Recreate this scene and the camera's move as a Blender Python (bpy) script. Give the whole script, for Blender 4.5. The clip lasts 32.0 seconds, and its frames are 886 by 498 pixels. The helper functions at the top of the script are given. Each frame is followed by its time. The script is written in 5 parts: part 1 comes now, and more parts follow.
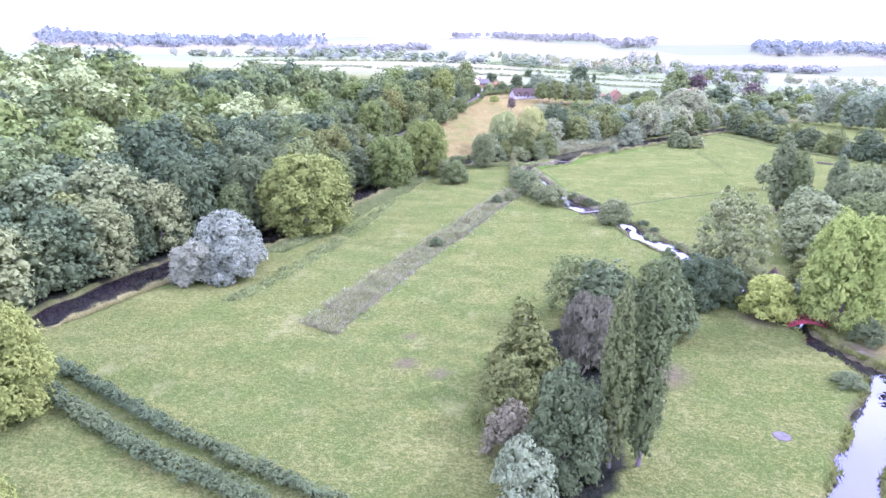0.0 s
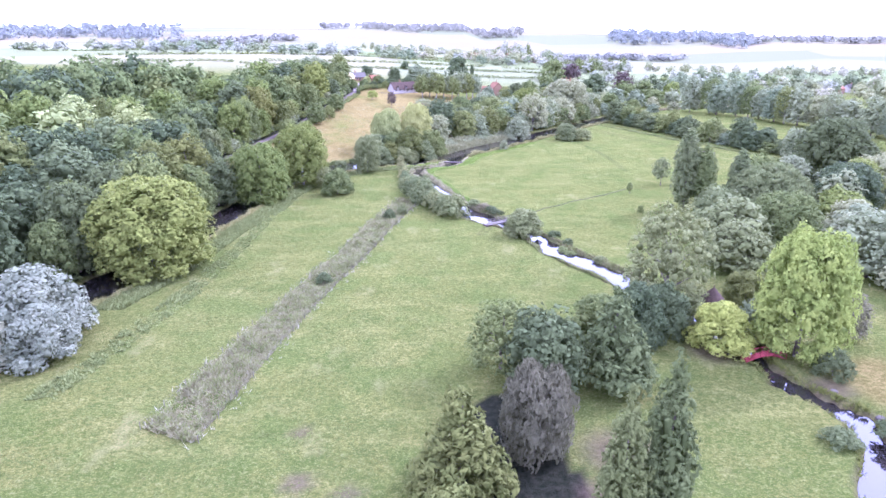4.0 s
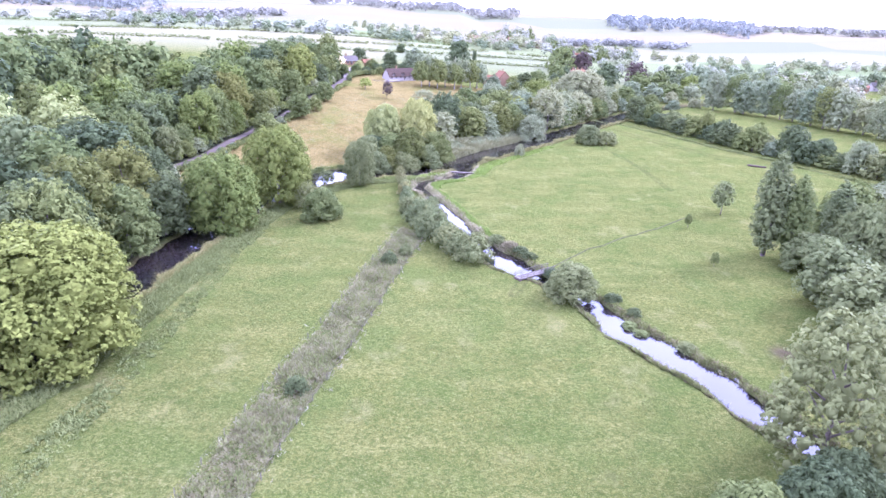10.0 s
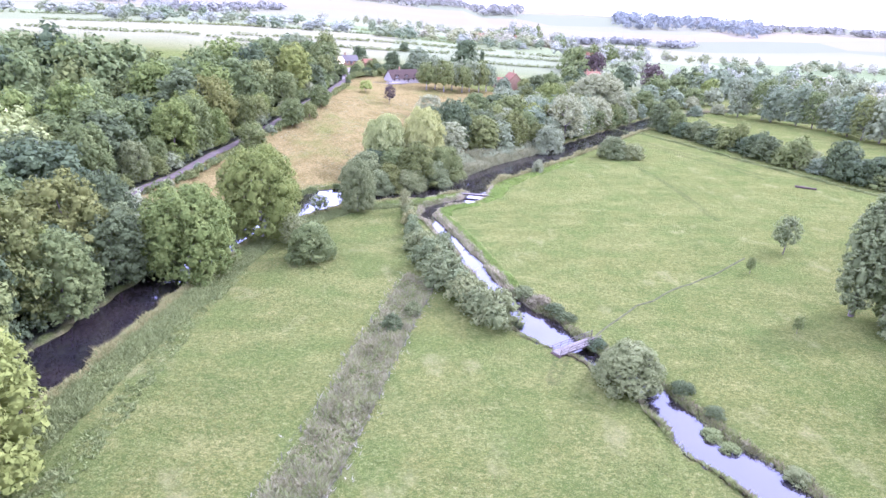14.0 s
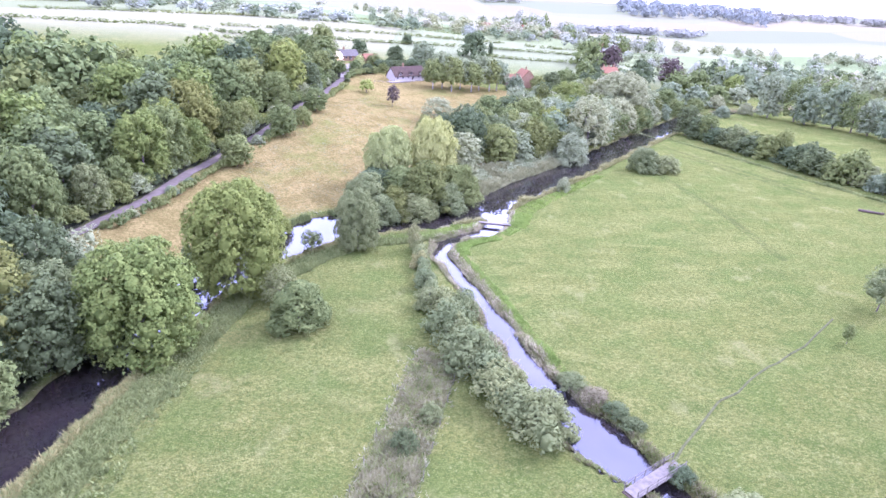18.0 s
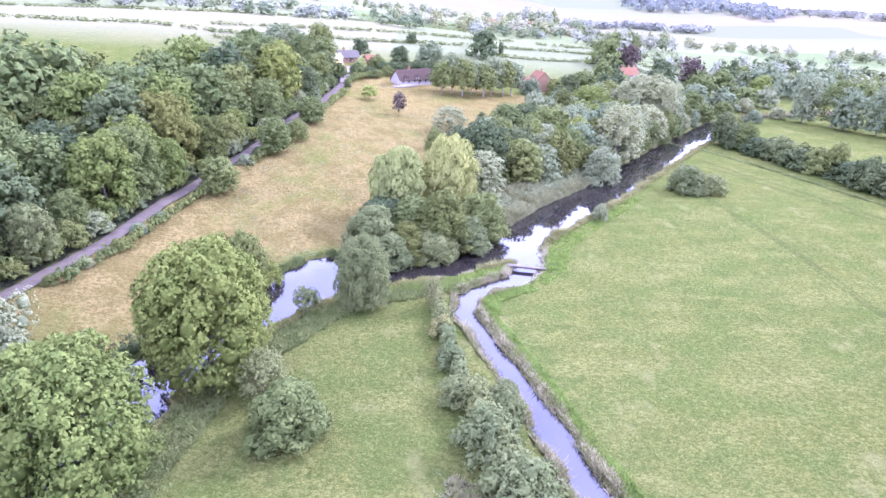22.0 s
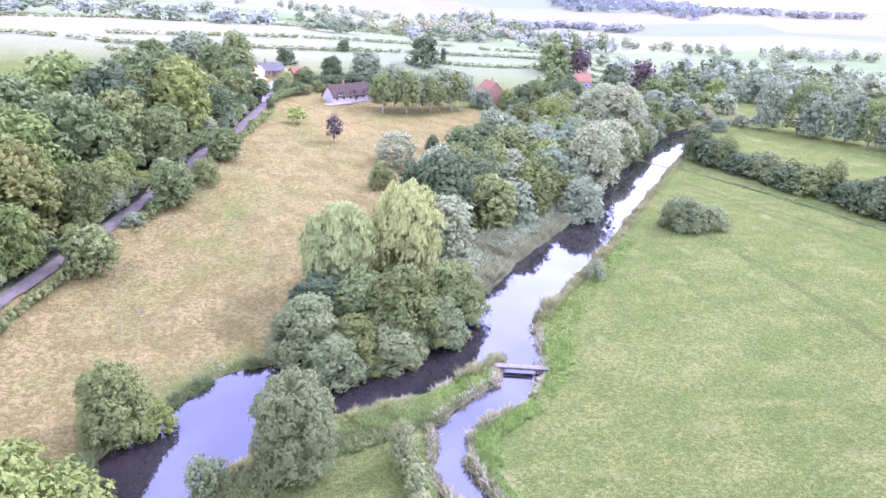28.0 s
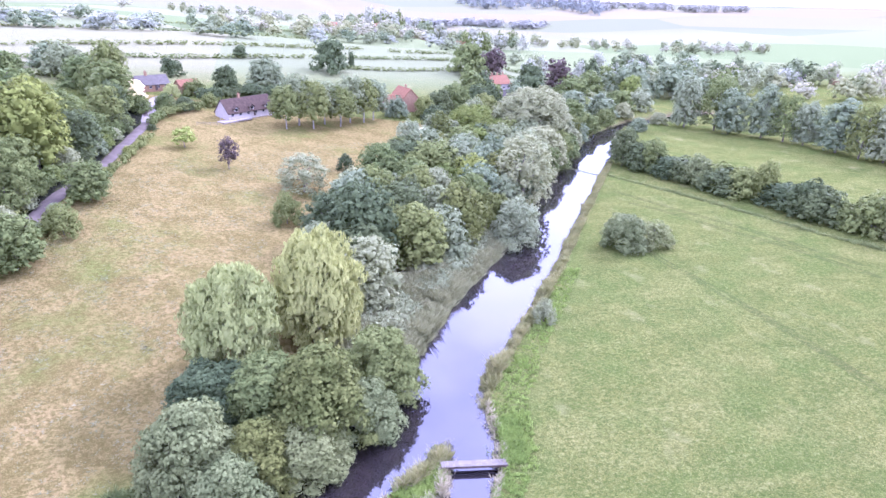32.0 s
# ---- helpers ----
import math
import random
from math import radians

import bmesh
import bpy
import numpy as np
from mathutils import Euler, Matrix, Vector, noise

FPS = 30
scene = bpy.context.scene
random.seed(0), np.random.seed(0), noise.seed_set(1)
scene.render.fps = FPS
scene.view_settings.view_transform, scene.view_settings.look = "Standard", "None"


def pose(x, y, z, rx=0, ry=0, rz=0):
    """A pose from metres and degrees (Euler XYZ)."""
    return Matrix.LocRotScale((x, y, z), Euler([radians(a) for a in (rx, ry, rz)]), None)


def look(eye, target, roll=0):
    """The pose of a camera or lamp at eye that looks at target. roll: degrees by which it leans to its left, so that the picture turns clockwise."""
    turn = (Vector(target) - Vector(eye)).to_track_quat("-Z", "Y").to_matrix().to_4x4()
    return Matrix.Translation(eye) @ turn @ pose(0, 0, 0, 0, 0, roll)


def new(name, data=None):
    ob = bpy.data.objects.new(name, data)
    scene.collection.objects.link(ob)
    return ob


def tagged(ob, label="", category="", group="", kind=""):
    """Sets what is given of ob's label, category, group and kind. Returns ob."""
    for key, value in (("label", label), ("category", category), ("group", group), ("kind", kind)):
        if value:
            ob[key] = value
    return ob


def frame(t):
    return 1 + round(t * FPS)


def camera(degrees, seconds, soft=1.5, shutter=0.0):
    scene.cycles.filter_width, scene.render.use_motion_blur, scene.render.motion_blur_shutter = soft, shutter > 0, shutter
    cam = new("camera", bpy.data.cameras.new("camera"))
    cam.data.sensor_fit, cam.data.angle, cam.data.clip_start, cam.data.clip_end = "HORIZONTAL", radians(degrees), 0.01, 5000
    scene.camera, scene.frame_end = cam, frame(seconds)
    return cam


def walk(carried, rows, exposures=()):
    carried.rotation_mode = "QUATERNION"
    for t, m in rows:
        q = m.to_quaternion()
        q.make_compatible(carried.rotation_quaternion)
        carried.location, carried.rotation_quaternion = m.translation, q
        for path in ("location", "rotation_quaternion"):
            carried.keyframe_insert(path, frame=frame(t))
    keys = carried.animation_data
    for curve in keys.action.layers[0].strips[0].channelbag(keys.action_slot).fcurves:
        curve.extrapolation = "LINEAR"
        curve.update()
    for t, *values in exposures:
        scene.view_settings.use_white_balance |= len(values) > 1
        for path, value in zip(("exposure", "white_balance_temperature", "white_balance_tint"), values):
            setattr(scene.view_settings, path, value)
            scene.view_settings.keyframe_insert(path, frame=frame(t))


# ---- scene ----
cam = camera(72.0, 32.0)
PATH = [
    (0, (7.116, 11.757, 48.236), (6.79, 13.635, 47.63), 0.5),
    (0.5, (6.167, 15.086, 48.364), (5.888, 16.97, 47.754), 0.5),
    (1, (4.853, 19.027, 48.308), (4.671, 20.922, 47.694), 0.4),
    (1.5, (4.18, 22.166, 48.32), (4.111, 24.068, 47.705), 0.1),
    (2, (3.47, 25.408, 48.435), (3.463, 27.31, 47.816), -0.1),
    (2.5, (2.887, 28.676, 48.559), (2.907, 30.577, 47.938), -0.1),
    (3, (2.31, 32.001, 48.704), (2.346, 33.901, 48.08), -0.0),
    (3.5, (1.89, 35.418, 48.782), (1.936, 37.317, 48.155), 0.0),
    (5.5, (-0.053, 51.538, 49.124), (0.016, 53.431, 48.483), 0.5),
    (6, (-0.476, 55.463, 49.333), (-0.403, 57.355, 48.689), 0.7),
    (6.5, (-0.903, 59.347, 49.611), (-0.827, 61.237, 48.962), 0.9),
    (7, (-1.304, 62.924, 49.842), (-1.226, 64.813, 49.19), 1.0),
    (7.5, (-1.753, 66.696, 50.062), (-1.671, 68.584, 49.408), 1.1),
    (8, (-2.326, 70.274, 50.34), (-2.24, 72.16, 49.679), 1.3),
    (8.5, (-2.845, 74.35, 50.598), (-2.756, 76.23, 49.921), 1.5),
    (9, (-3.194, 78.258, 50.831), (-3.103, 80.136, 50.148), 1.6),
    (9.5, (-3.734, 82.361, 50.762), (-3.641, 84.238, 50.078), 1.7),
    (10, (-4.202, 86.041, 50.949), (-4.106, 87.917, 50.262), 1.9),
    (10.5, (-4.597, 89.964, 51.099), (-4.5, 91.839, 50.411), 1.9),
    (11, (-4.886, 93.755, 51.469), (-4.789, 95.629, 50.778), 2.0),
    (11.5, (-5.356, 97.39, 51.79), (-5.259, 99.264, 51.097), 2.0),
    (12, (-5.521, 101.605, 51.736), (-5.423, 103.478, 51.042), 2.1),
    (12.5, (-5.696, 105.561, 51.891), (-5.598, 107.434, 51.195), 2.1),
    (13, (-6.134, 109.357, 51.944), (-6.035, 111.228, 51.246), 2.2),
    (13.5, (-6.186, 113.071, 52.165), (-6.089, 114.942, 51.465), 2.3),
    (14, (-6.32, 116.834, 52.207), (-6.222, 118.706, 51.508), 2.5),
    (14.5, (-6.523, 121.034, 52.615), (-6.424, 122.904, 51.914), 2.6),
    (16.5, (-8.549, 136.669, 54.262), (-8.448, 138.535, 53.551), 2.7),
    (17, (-8.88, 140.562, 54.652), (-8.779, 142.427, 53.936), 2.7),
    (17.5, (-9.235, 144.489, 54.893), (-9.134, 146.351, 54.17), 2.6),
    (18, (-9.465, 148.623, 55.192), (-9.363, 150.48, 54.455), 2.8),
    (18.5, (-10.027, 153.42, 55.044), (-9.923, 155.271, 54.295), 2.7),
    (19, (-10.59, 157.518, 55.13), (-10.484, 159.369, 54.381), 2.8),
    (19.5, (-11.152, 161.318, 55.345), (-11.045, 163.169, 54.596), 2.8),
    (20, (-11.75, 165.169, 55.465), (-11.644, 167.02, 54.715), 2.8),
    (20.5, (-12.224, 168.713, 55.605), (-12.12, 170.565, 54.855), 2.7),
    (21, (-12.681, 172.311, 55.661), (-12.577, 174.163, 54.912), 2.8),
    (21.5, (-13.028, 175.861, 55.752), (-12.924, 177.712, 55.002), 2.7),
    (22, (-13.377, 179.42, 55.998), (-13.274, 181.271, 55.247), 2.7),
    (22.5, (-13.785, 183.158, 56.054), (-13.682, 185.009, 55.304), 2.8),
    (23, (-13.988, 186.758, 56.14), (-13.887, 188.61, 55.39), 2.7),
    (23.5, (-14.141, 190.399, 56.225), (-14.042, 192.251, 55.475), 2.7),
    (24, (-14.523, 194.121, 56.158), (-14.416, 195.972, 55.409), 2.7),
    (24.5, (-14.7, 197.406, 56.316), (-14.579, 199.257, 55.567), 2.6),
    (25, (-14.837, 201.02, 56.585), (-14.697, 202.869, 55.836), 2.5),
    (25.5, (-14.877, 204.357, 56.757), (-14.694, 206.203, 56.009), 2.4),
    (27.5, (-15.111, 218.243, 56.994), (-14.819, 220.076, 56.25), 2.1),
    (28, (-15.032, 221.484, 56.905), (-14.735, 223.317, 56.163), 2.2),
    (28.5, (-15.117, 224.832, 57.084), (-14.814, 226.664, 56.34), 2.4),
    (29, (-14.822, 228.014, 57.186), (-14.517, 229.845, 56.441), 2.4),
    (29.5, (-14.538, 231.042, 57.369), (-14.208, 232.869, 56.625), 2.4),
    (30, (-13.922, 233.862, 57.466), (-13.549, 235.682, 56.723), 2.2),
    (30.5, (-13.29, 236.674, 57.487), (-12.864, 238.483, 56.747), 2.0),
    (31, (-12.546, 239.68, 57.612), (-12.067, 241.476, 56.872), 1.7),
    (31.5, (-11.695, 242.585, 57.654), (-11.174, 244.369, 56.916), 1.6),
    (32, (-11.01, 245.358, 57.866), (-10.463, 247.134, 57.127), 1.4),
]
walk(cam, [(t, look(eye, target, roll)) for t, eye, target, roll in PATH], [(0, 1.62, 4600, 60), (6, 1.6, 4600, 60), (12, 1.58, 4680, 58), (18, 1.58, 4680, 58), (24, 1.6, 4680, 59), (28, 1.58, 4660, 60), (32, 1.53, 4640, 60)])

# ---------- sky, sun, exposure ----------
world = bpy.data.worlds.new("sky")
scene.world = world
world.use_nodes = True
wn, wl = world.node_tree.nodes, world.node_tree.links
wn.clear()
SUN_ELEVATION, SUN_AZIMUTH = radians(38), radians(62)   # azimuth from +y towards +x
sky = wn.new("ShaderNodeTexSky")
sky.sky_type, sky.sun_disc, sky.sun_elevation, sky.sun_rotation = "NISHITA", False, SUN_ELEVATION, SUN_AZIMUTH
sky.air_density, sky.dust_density = 1.2, 2.0
coord, mapping, cloud, ramp = (wn.new("ShaderNode" + k) for k in ("TexCoord", "Mapping", "TexNoise", "ValToRGB"))
mapping.inputs["Scale"].default_value = (1.0, 1.0, 2.2)
cloud.inputs["Scale"].default_value, cloud.inputs["Detail"].default_value, cloud.inputs["Roughness"].default_value = 2.6, 6, 0.55
ramp.color_ramp.elements[0].position, ramp.color_ramp.elements[1].position = 0.41, 0.60
ramp.color_ramp.elements[0].color = (0.6, 0.6, 0.6, 1)
mix = wn.new("ShaderNodeMix")
mix.data_type = "RGBA"
mix.inputs["B"].default_value = (18.6, 18.9, 19.4, 1)
background, world_out = wn.new("ShaderNodeBackground"), wn.new("ShaderNodeOutputWorld")
background.inputs["Strength"].default_value = 0.11
wl.new(coord.outputs["Generated"], mapping.inputs["Vector"])
wl.new(mapping.outputs["Vector"], cloud.inputs["Vector"])
wl.new(cloud.outputs["Fac"], ramp.inputs["Fac"])
# Thin bright haze round the sun.
about, glow, more = wn.new("ShaderNodeVectorMath"), wn.new("ShaderNodeMapRange"), wn.new("ShaderNodeMath")
about.operation, more.operation, glow.interpolation_type = "DOT_PRODUCT", "MAXIMUM", "SMOOTHSTEP"
about.inputs[1].default_value = (math.sin(SUN_AZIMUTH) * math.cos(SUN_ELEVATION), math.cos(SUN_AZIMUTH) * math.cos(SUN_ELEVATION), math.sin(SUN_ELEVATION))
glow.inputs["From Min"].default_value, glow.inputs["From Max"].default_value = 0.55, 0.97
wl.new(coord.outputs["Generated"], about.inputs[0])
wl.new(about.outputs["Value"], glow.inputs["Value"])
wl.new(ramp.outputs["Color"], more.inputs[0])
wl.new(glow.outputs["Result"], more.inputs[1])
wl.new(more.outputs["Value"], mix.inputs["Factor"])
wl.new(sky.outputs["Color"], mix.inputs["A"])
wl.new(mix.outputs["Result"], background.inputs["Color"])
wl.new(background.outputs["Background"], world_out.inputs["Surface"])

sun = new("sun", bpy.data.lights.new("sun", "SUN"))
sun.data.energy, sun.data.angle, sun.data.color = 2.0, radians(5), (1.0, 0.95, 0.87)
toward = Vector((math.sin(SUN_AZIMUTH) * math.cos(SUN_ELEVATION), math.cos(SUN_AZIMUTH) * math.cos(SUN_ELEVATION), math.sin(SUN_ELEVATION)))
sun.matrix_world = look(toward * 400, (0, 0, 0))


# ---------- materials ----------
class Nodes:
    """A material with a Principled surface, and short ways to add nodes."""

    def __init__(self, name, rough=0.8, metal=0.0):
        self.mat = bpy.data.materials.new(name)
        self.mat.use_nodes = True
        self.tree = self.mat.node_tree
        self.surface = self.tree.nodes["Principled BSDF"]
        self.surface.inputs["Roughness"].default_value, self.surface.inputs["Metallic"].default_value = rough, metal

    def add(self, kind, **values):
        node = self.tree.nodes.new("ShaderNode" + kind)
        for key, value in values.items():
            if hasattr(value, "links") or hasattr(value, "is_linked"):
                self.tree.links.new(value, node.inputs[key])
            else:
                node.inputs[key].default_value = value
        return node

    def at(self, scale=(1, 1, 1)):
        geo = self.add("NewGeometry")
        m = self.add("Mapping", Vector=geo.outputs["Position"])
        m.inputs["Scale"].default_value = scale
        return m.outputs["Vector"]

    def noise(self, scale, detail=3.0, vector=None, rough=0.55, distort=0.0):
        return self.add("TexNoise", Vector=vector or self.at(), Scale=scale, Detail=detail, Roughness=rough, Distortion=distort).outputs["Fac"]

    def ramp(self, fac, *stops):
        node = self.add("ValToRGB", Fac=fac)
        e = node.color_ramp.elements
        while len(e) < len(stops):
            e.new(0.5)
        for el, (p, c) in zip(e, stops):
            el.position, el.color = p, (*c, 1) if len(c) == 3 else c
        return node.outputs["Color"]

    def mix(self, fac, a, b, blend="MIX"):
        node = self.tree.nodes.new("ShaderNodeMix")
        node.data_type, node.blend_type = "RGBA", blend
        for key, v in (("Factor", fac), ("A", a), ("B", b)):
            if hasattr(v, "is_linked"):
                self.tree.links.new(v, node.inputs[key])
            elif key == "Factor":
                node.inputs[key].default_value = v
            else:
                node.inputs[key].default_value = (*v, 1)
        return node.outputs["Result"]

    def math(self, op, a, b=0.0):
        node = self.tree.nodes.new("ShaderNodeMath")
        node.operation = op
        for i, v in enumerate((a, b)):
            if hasattr(v, "is_linked"):
                self.tree.links.new(v, node.inputs[i])
            else:
                node.inputs[i].default_value = v
        return node.outputs["Value"]

    def bump(self, height, strength=0.5, distance=0.1):
        self.tree.links.new(self.add("Bump", Height=height, Strength=strength, Distance=distance).outputs["Normal"], self.surface.inputs["Normal"])

    def colour(self, c):
        self.tree.links.new(c, self.surface.inputs["Base Color"])
        return self.mat


def plain(name, c, rough=0.8, vary=0.25, scale=2.0, metal=0.0, bump=0.3, dist=0.02):
    n = Nodes(name, rough, metal)
    n.surface.inputs["Specular IOR Level"].default_value = 0.06
    f = n.noise(scale, 4)
    g = n.noise(scale * 9, 2)
    lo, hi = tuple(v * (1 - vary) for v in c), tuple(min(1, v * (1 + vary)) for v in c)
    n.bump(g, bump, dist)
    return n.colour(n.mix(n.math("MULTIPLY", g, 0.35), n.ramp(f, (0.3, lo), (0.7, hi)), tuple(v * 0.6 for v in c)))


def tone(c, k):
    """Greys a colour a little and scales it."""
    grey = 0.3 * c[0] + 0.5 * c[1] + 0.2 * c[2]
    return tuple(k * (0.96 * v + 0.04 * grey) * w for v, w in zip(c, (1.12, 1.03, 0.85)))


def leaf(name, dark, light, gloss=0.6, pass_through=0.25):
    """Foliage: hue varies from tree to tree, from bough to bough, from clump to clump and from leaf to leaf."""
    dark, light = tone(dark, 1.62), tone(light, 1.5)
    n = Nodes(name, gloss)
    n.surface.inputs["Specular IOR Level"].default_value = 0.03
    one = n.add("ObjectInfo").outputs["Random"]
    c = n.mix(n.ramp(n.noise(0.3, 3), (0.38, (0, 0, 0)), (0.62, (1, 1, 1))), dark, light)
    c = n.mix(n.ramp(n.noise(1.3, 2), (0.4, (0.4, 0.4, 0.4)), (0.6, (0, 0, 0))), c, dark)
    warm = tuple(v * k for v, k in zip(light, (1.25, 1.08, 0.8)))
    cool = tuple(v * k for v, k in zip(dark, (0.82, 0.98, 1.18)))
    c = n.mix(0.38, c, n.mix(one, cool, warm))
    island = n.add("NewGeometry").outputs["Random Per Island"]
    c = n.mix(0.32, c, n.mix(island, tuple(v * 0.75 for v in dark), tuple(v * 1.05 for v in light)))
    trans = n.add("BsdfTranslucent", Color=c)
    m = n.add("MixShader", Fac=pass_through)
    n.tree.links.new(n.surface.outputs["BSDF"], m.inputs[1])
    n.tree.links.new(trans.outputs["BSDF"], m.inputs[2])
    n.tree.links.new(m.outputs["Shader"], n.tree.nodes["Material Output"].inputs["Surface"])
    return n.colour(c)


LEAF = {
    "green": leaf("leaf_green", (0.052, 0.074, 0.021), (0.128, 0.158, 0.047)),
    "plane": leaf("leaf_plane", (0.061, 0.086, 0.017), (0.142, 0.174, 0.037)),
    "dark": leaf("leaf_dark", (0.034, 0.05, 0.02), (0.078, 0.105, 0.042)),
    # Grey willow, made paler and bluer than sallow to carry haze on far trees.
    "willow": leaf("leaf_willow_hazed", (0.096, 0.12, 0.058), (0.19, 0.22, 0.112)),
    "poplar": leaf("leaf_poplar", (0.038, 0.055, 0.018), (0.098, 0.125, 0.044)),
    "sallow": leaf("leaf_sallow", (0.062, 0.083, 0.03), (0.134, 0.163, 0.064)),
    "golden": leaf("leaf_golden_willow", (0.128, 0.16, 0.05), (0.25, 0.287, 0.1)),
    "silver": leaf("leaf_silver", (0.1, 0.12, 0.072), (0.178, 0.2, 0.128)),
    "lime": leaf("leaf_yellow_green", (0.1, 0.138, 0.022), (0.235, 0.275, 0.055)),
    # Blue-green leaf, lightened with painted haze for the distant trees.
    "blue": leaf("leaf_blue_green_hazed", (0.074, 0.102, 0.052), (0.16, 0.198, 0.1)),
    "purple": leaf("leaf_purple", (0.042, 0.035, 0.028), (0.086, 0.069, 0.056)),
    "brown": leaf("leaf_brown", (0.068, 0.07, 0.036), (0.138, 0.138, 0.08)),
    "olive": leaf("leaf_olive", (0.045, 0.06, 0.014), (0.115, 0.132, 0.034)),
    "cream": leaf("leaf_cream_blossom", (0.35, 0.38, 0.22), (0.75, 0.73, 0.6)),
    # Far and ridge woods: distance haze is mixed into the leaf colour.
    "far": leaf("leaf_far_wood_hazed", (0.135, 0.16, 0.12), (0.245, 0.265, 0.185)),
    "ridge": leaf("leaf_ridge_wood_hazed", (0.12, 0.14, 0.125), (0.17, 0.19, 0.165)),
    "bed": leaf("leaf_reed_bed", (0.085, 0.106, 0.052), (0.185, 0.205, 0.11)),
    "seed": leaf("leaf_seed_heads", (0.13, 0.14, 0.085), (0.27, 0.27, 0.19)),
    "reed": leaf("leaf_reed", (0.085, 0.105, 0.035), (0.21, 0.215, 0.09)),
    "weed": leaf("leaf_weed", (0.082, 0.094, 0.048), (0.18, 0.188, 0.105)),
    "herb": leaf("leaf_herb", (0.068, 0.096, 0.03), (0.145, 0.18, 0.062)),
    "fresh": leaf("leaf_fresh_herbs", (0.065, 0.112, 0.02), (0.15, 0.22, 0.046)),
    "grass": leaf("leaf_grass", (0.045, 0.066, 0.013), (0.12, 0.14, 0.034)),
}
BARK = plain("bark", (0.16, 0.13, 0.1), 0.9, 0.35, 3.0, bump=0.8, dist=0.05)
PALE_BARK = plain("pale_bark", (0.3, 0.275, 0.215), 0.9, 0.3, 3.0, bump=0.6, dist=0.04)
WOOD = plain("weathered_wood", (0.165, 0.145, 0.102), 0.85, 0.3, 1.5)
DARK_WOOD = plain("dark_wet_wood", (0.095, 0.07, 0.048), 0.8, 0.35, 2.0)
RED_PAINT = plain("red_paint", (0.3, 0.06, 0.055), 0.6, 0.2, 2.0)
WHITE_WALL = plain("white_render", (0.4, 0.365, 0.29), 0.85, 0.08, 0.8)
BRICK_WALL = plain("soft_red_brick", (0.27, 0.17, 0.085), 0.9, 0.2, 1.5)
TILE_ROOF = plain("clay_tile", (0.2, 0.1, 0.045), 0.85, 0.25, 1.2)
THATCH = plain("grey_thatch", (0.075, 0.053, 0.033), 0.95, 0.3, 1.0, bump=0.8, dist=0.08)
SLATE = plain("slate", (0.11, 0.098, 0.07), 0.8, 0.2, 1.0)
GLASS_DARK = Nodes("window_glass", 0.08)
GLASS_DARK.surface.inputs["Base Color"].default_value = (0.03, 0.035, 0.04, 1)
GLASS_DARK = GLASS_DARK.mat
ROAD_MAT = plain("worn_asphalt", (0.12, 0.098, 0.066), 0.9, 0.25, 0.5)
MUD = plain("bare_mud", (0.26, 0.19, 0.14), 0.9, 0.3, 0.9)
TRODDEN = plain("trodden_grass", (0.085, 0.088, 0.03), 0.95, 0.35, 1.4)
STONE = plain("pale_stone", (0.11, 0.095, 0.07), 0.9, 0.2, 1.0)

GRAVEL = plain("pale_gravel", (0.25, 0.22, 0.16), 0.9, 0.2, 1.0)

# Water: dark, clear and nearly still.
n = Nodes("river_water", 0.03)
n.surface.inputs["IOR"].default_value = 1.72
n.bump(n.noise(0.55, 3, distort=0.4), 0.05, 0.12)
WATER_MAT = n.colour(n.ramp(n.noise(0.12, 2), (0.3, (0.012, 0.011, 0.01)), (0.7, (0.022, 0.017, 0.013))))

# Ground: the zone attribute tells hay field (red), woodland floor and shade painted under the garden trees (green), and
# bare or trodden soil (blue).
n = Nodes("meadow_ground", 1.0)
n.surface.inputs["Specular IOR Level"].default_value = 0.0
zone = n.add("Attribute")
zone.attribute_name = "zone"
part_of = n.add("SeparateColor", Color=zone.outputs["Color"])
big, mid, fine, grain = n.noise(0.022, 4), n.noise(0.16, 4, distort=0.6), n.noise(1.1, 4), n.noise(7.0, 3)
stripe = n.noise(0.35, 3, n.at((1.2, 0.7, 1)), distort=1.5)
green = n.ramp(mid, (0.38, (0.092, 0.112, 0.021)), (0.5, (0.123, 0.135, 0.027)), (0.62, (0.153, 0.153, 0.032)))
green = n.mix(n.ramp(big, (0.42, (0, 0, 0)), (0.6, (0.6, 0.6, 0.6))), green, (0.159, 0.152, 0.032))
green = n.mix(n.ramp(fine, (0.46, (0, 0, 0)), (0.64, (0.4, 0.4, 0.4))), green, (0.069, 0.090, 0.016))
green = n.mix(n.ramp(stripe, (0.48, (0, 0, 0)), (0.62, (0.22, 0.22, 0.22))), green, (0.191, 0.171, 0.042))
furrow = n.noise(1.0, 3, n.at((0.03, 0.09, 1)), distort=1.5)
green = n.mix(n.ramp(furrow, (0.45, (0, 0, 0)), (0.66, (0.5, 0.5, 0.5))), green, (0.228, 0.208, 0.055))
blotch = n.noise(0.075, 5, rough=0.65)
green = n.mix(n.ramp(blotch, (0.48, (0, 0, 0)), (0.6, (0.6, 0.6, 0.6))), green, (0.084, 0.119, 0.019))
clump = n.noise(1.5, 4, n.at((0.9, 1.2, 1)), rough=0.65, distort=0.8)
green = n.mix(n.ramp(clump, (0.42, (0.75, 0.75, 0.75)), (0.54, (0, 0, 0))), green, (0.067, 0.088, 0.016))
green = n.mix(n.ramp(clump, (0.56, (0, 0, 0)), (0.68, (0.4, 0.4, 0.4))), green, (0.232, 0.227, 0.078))
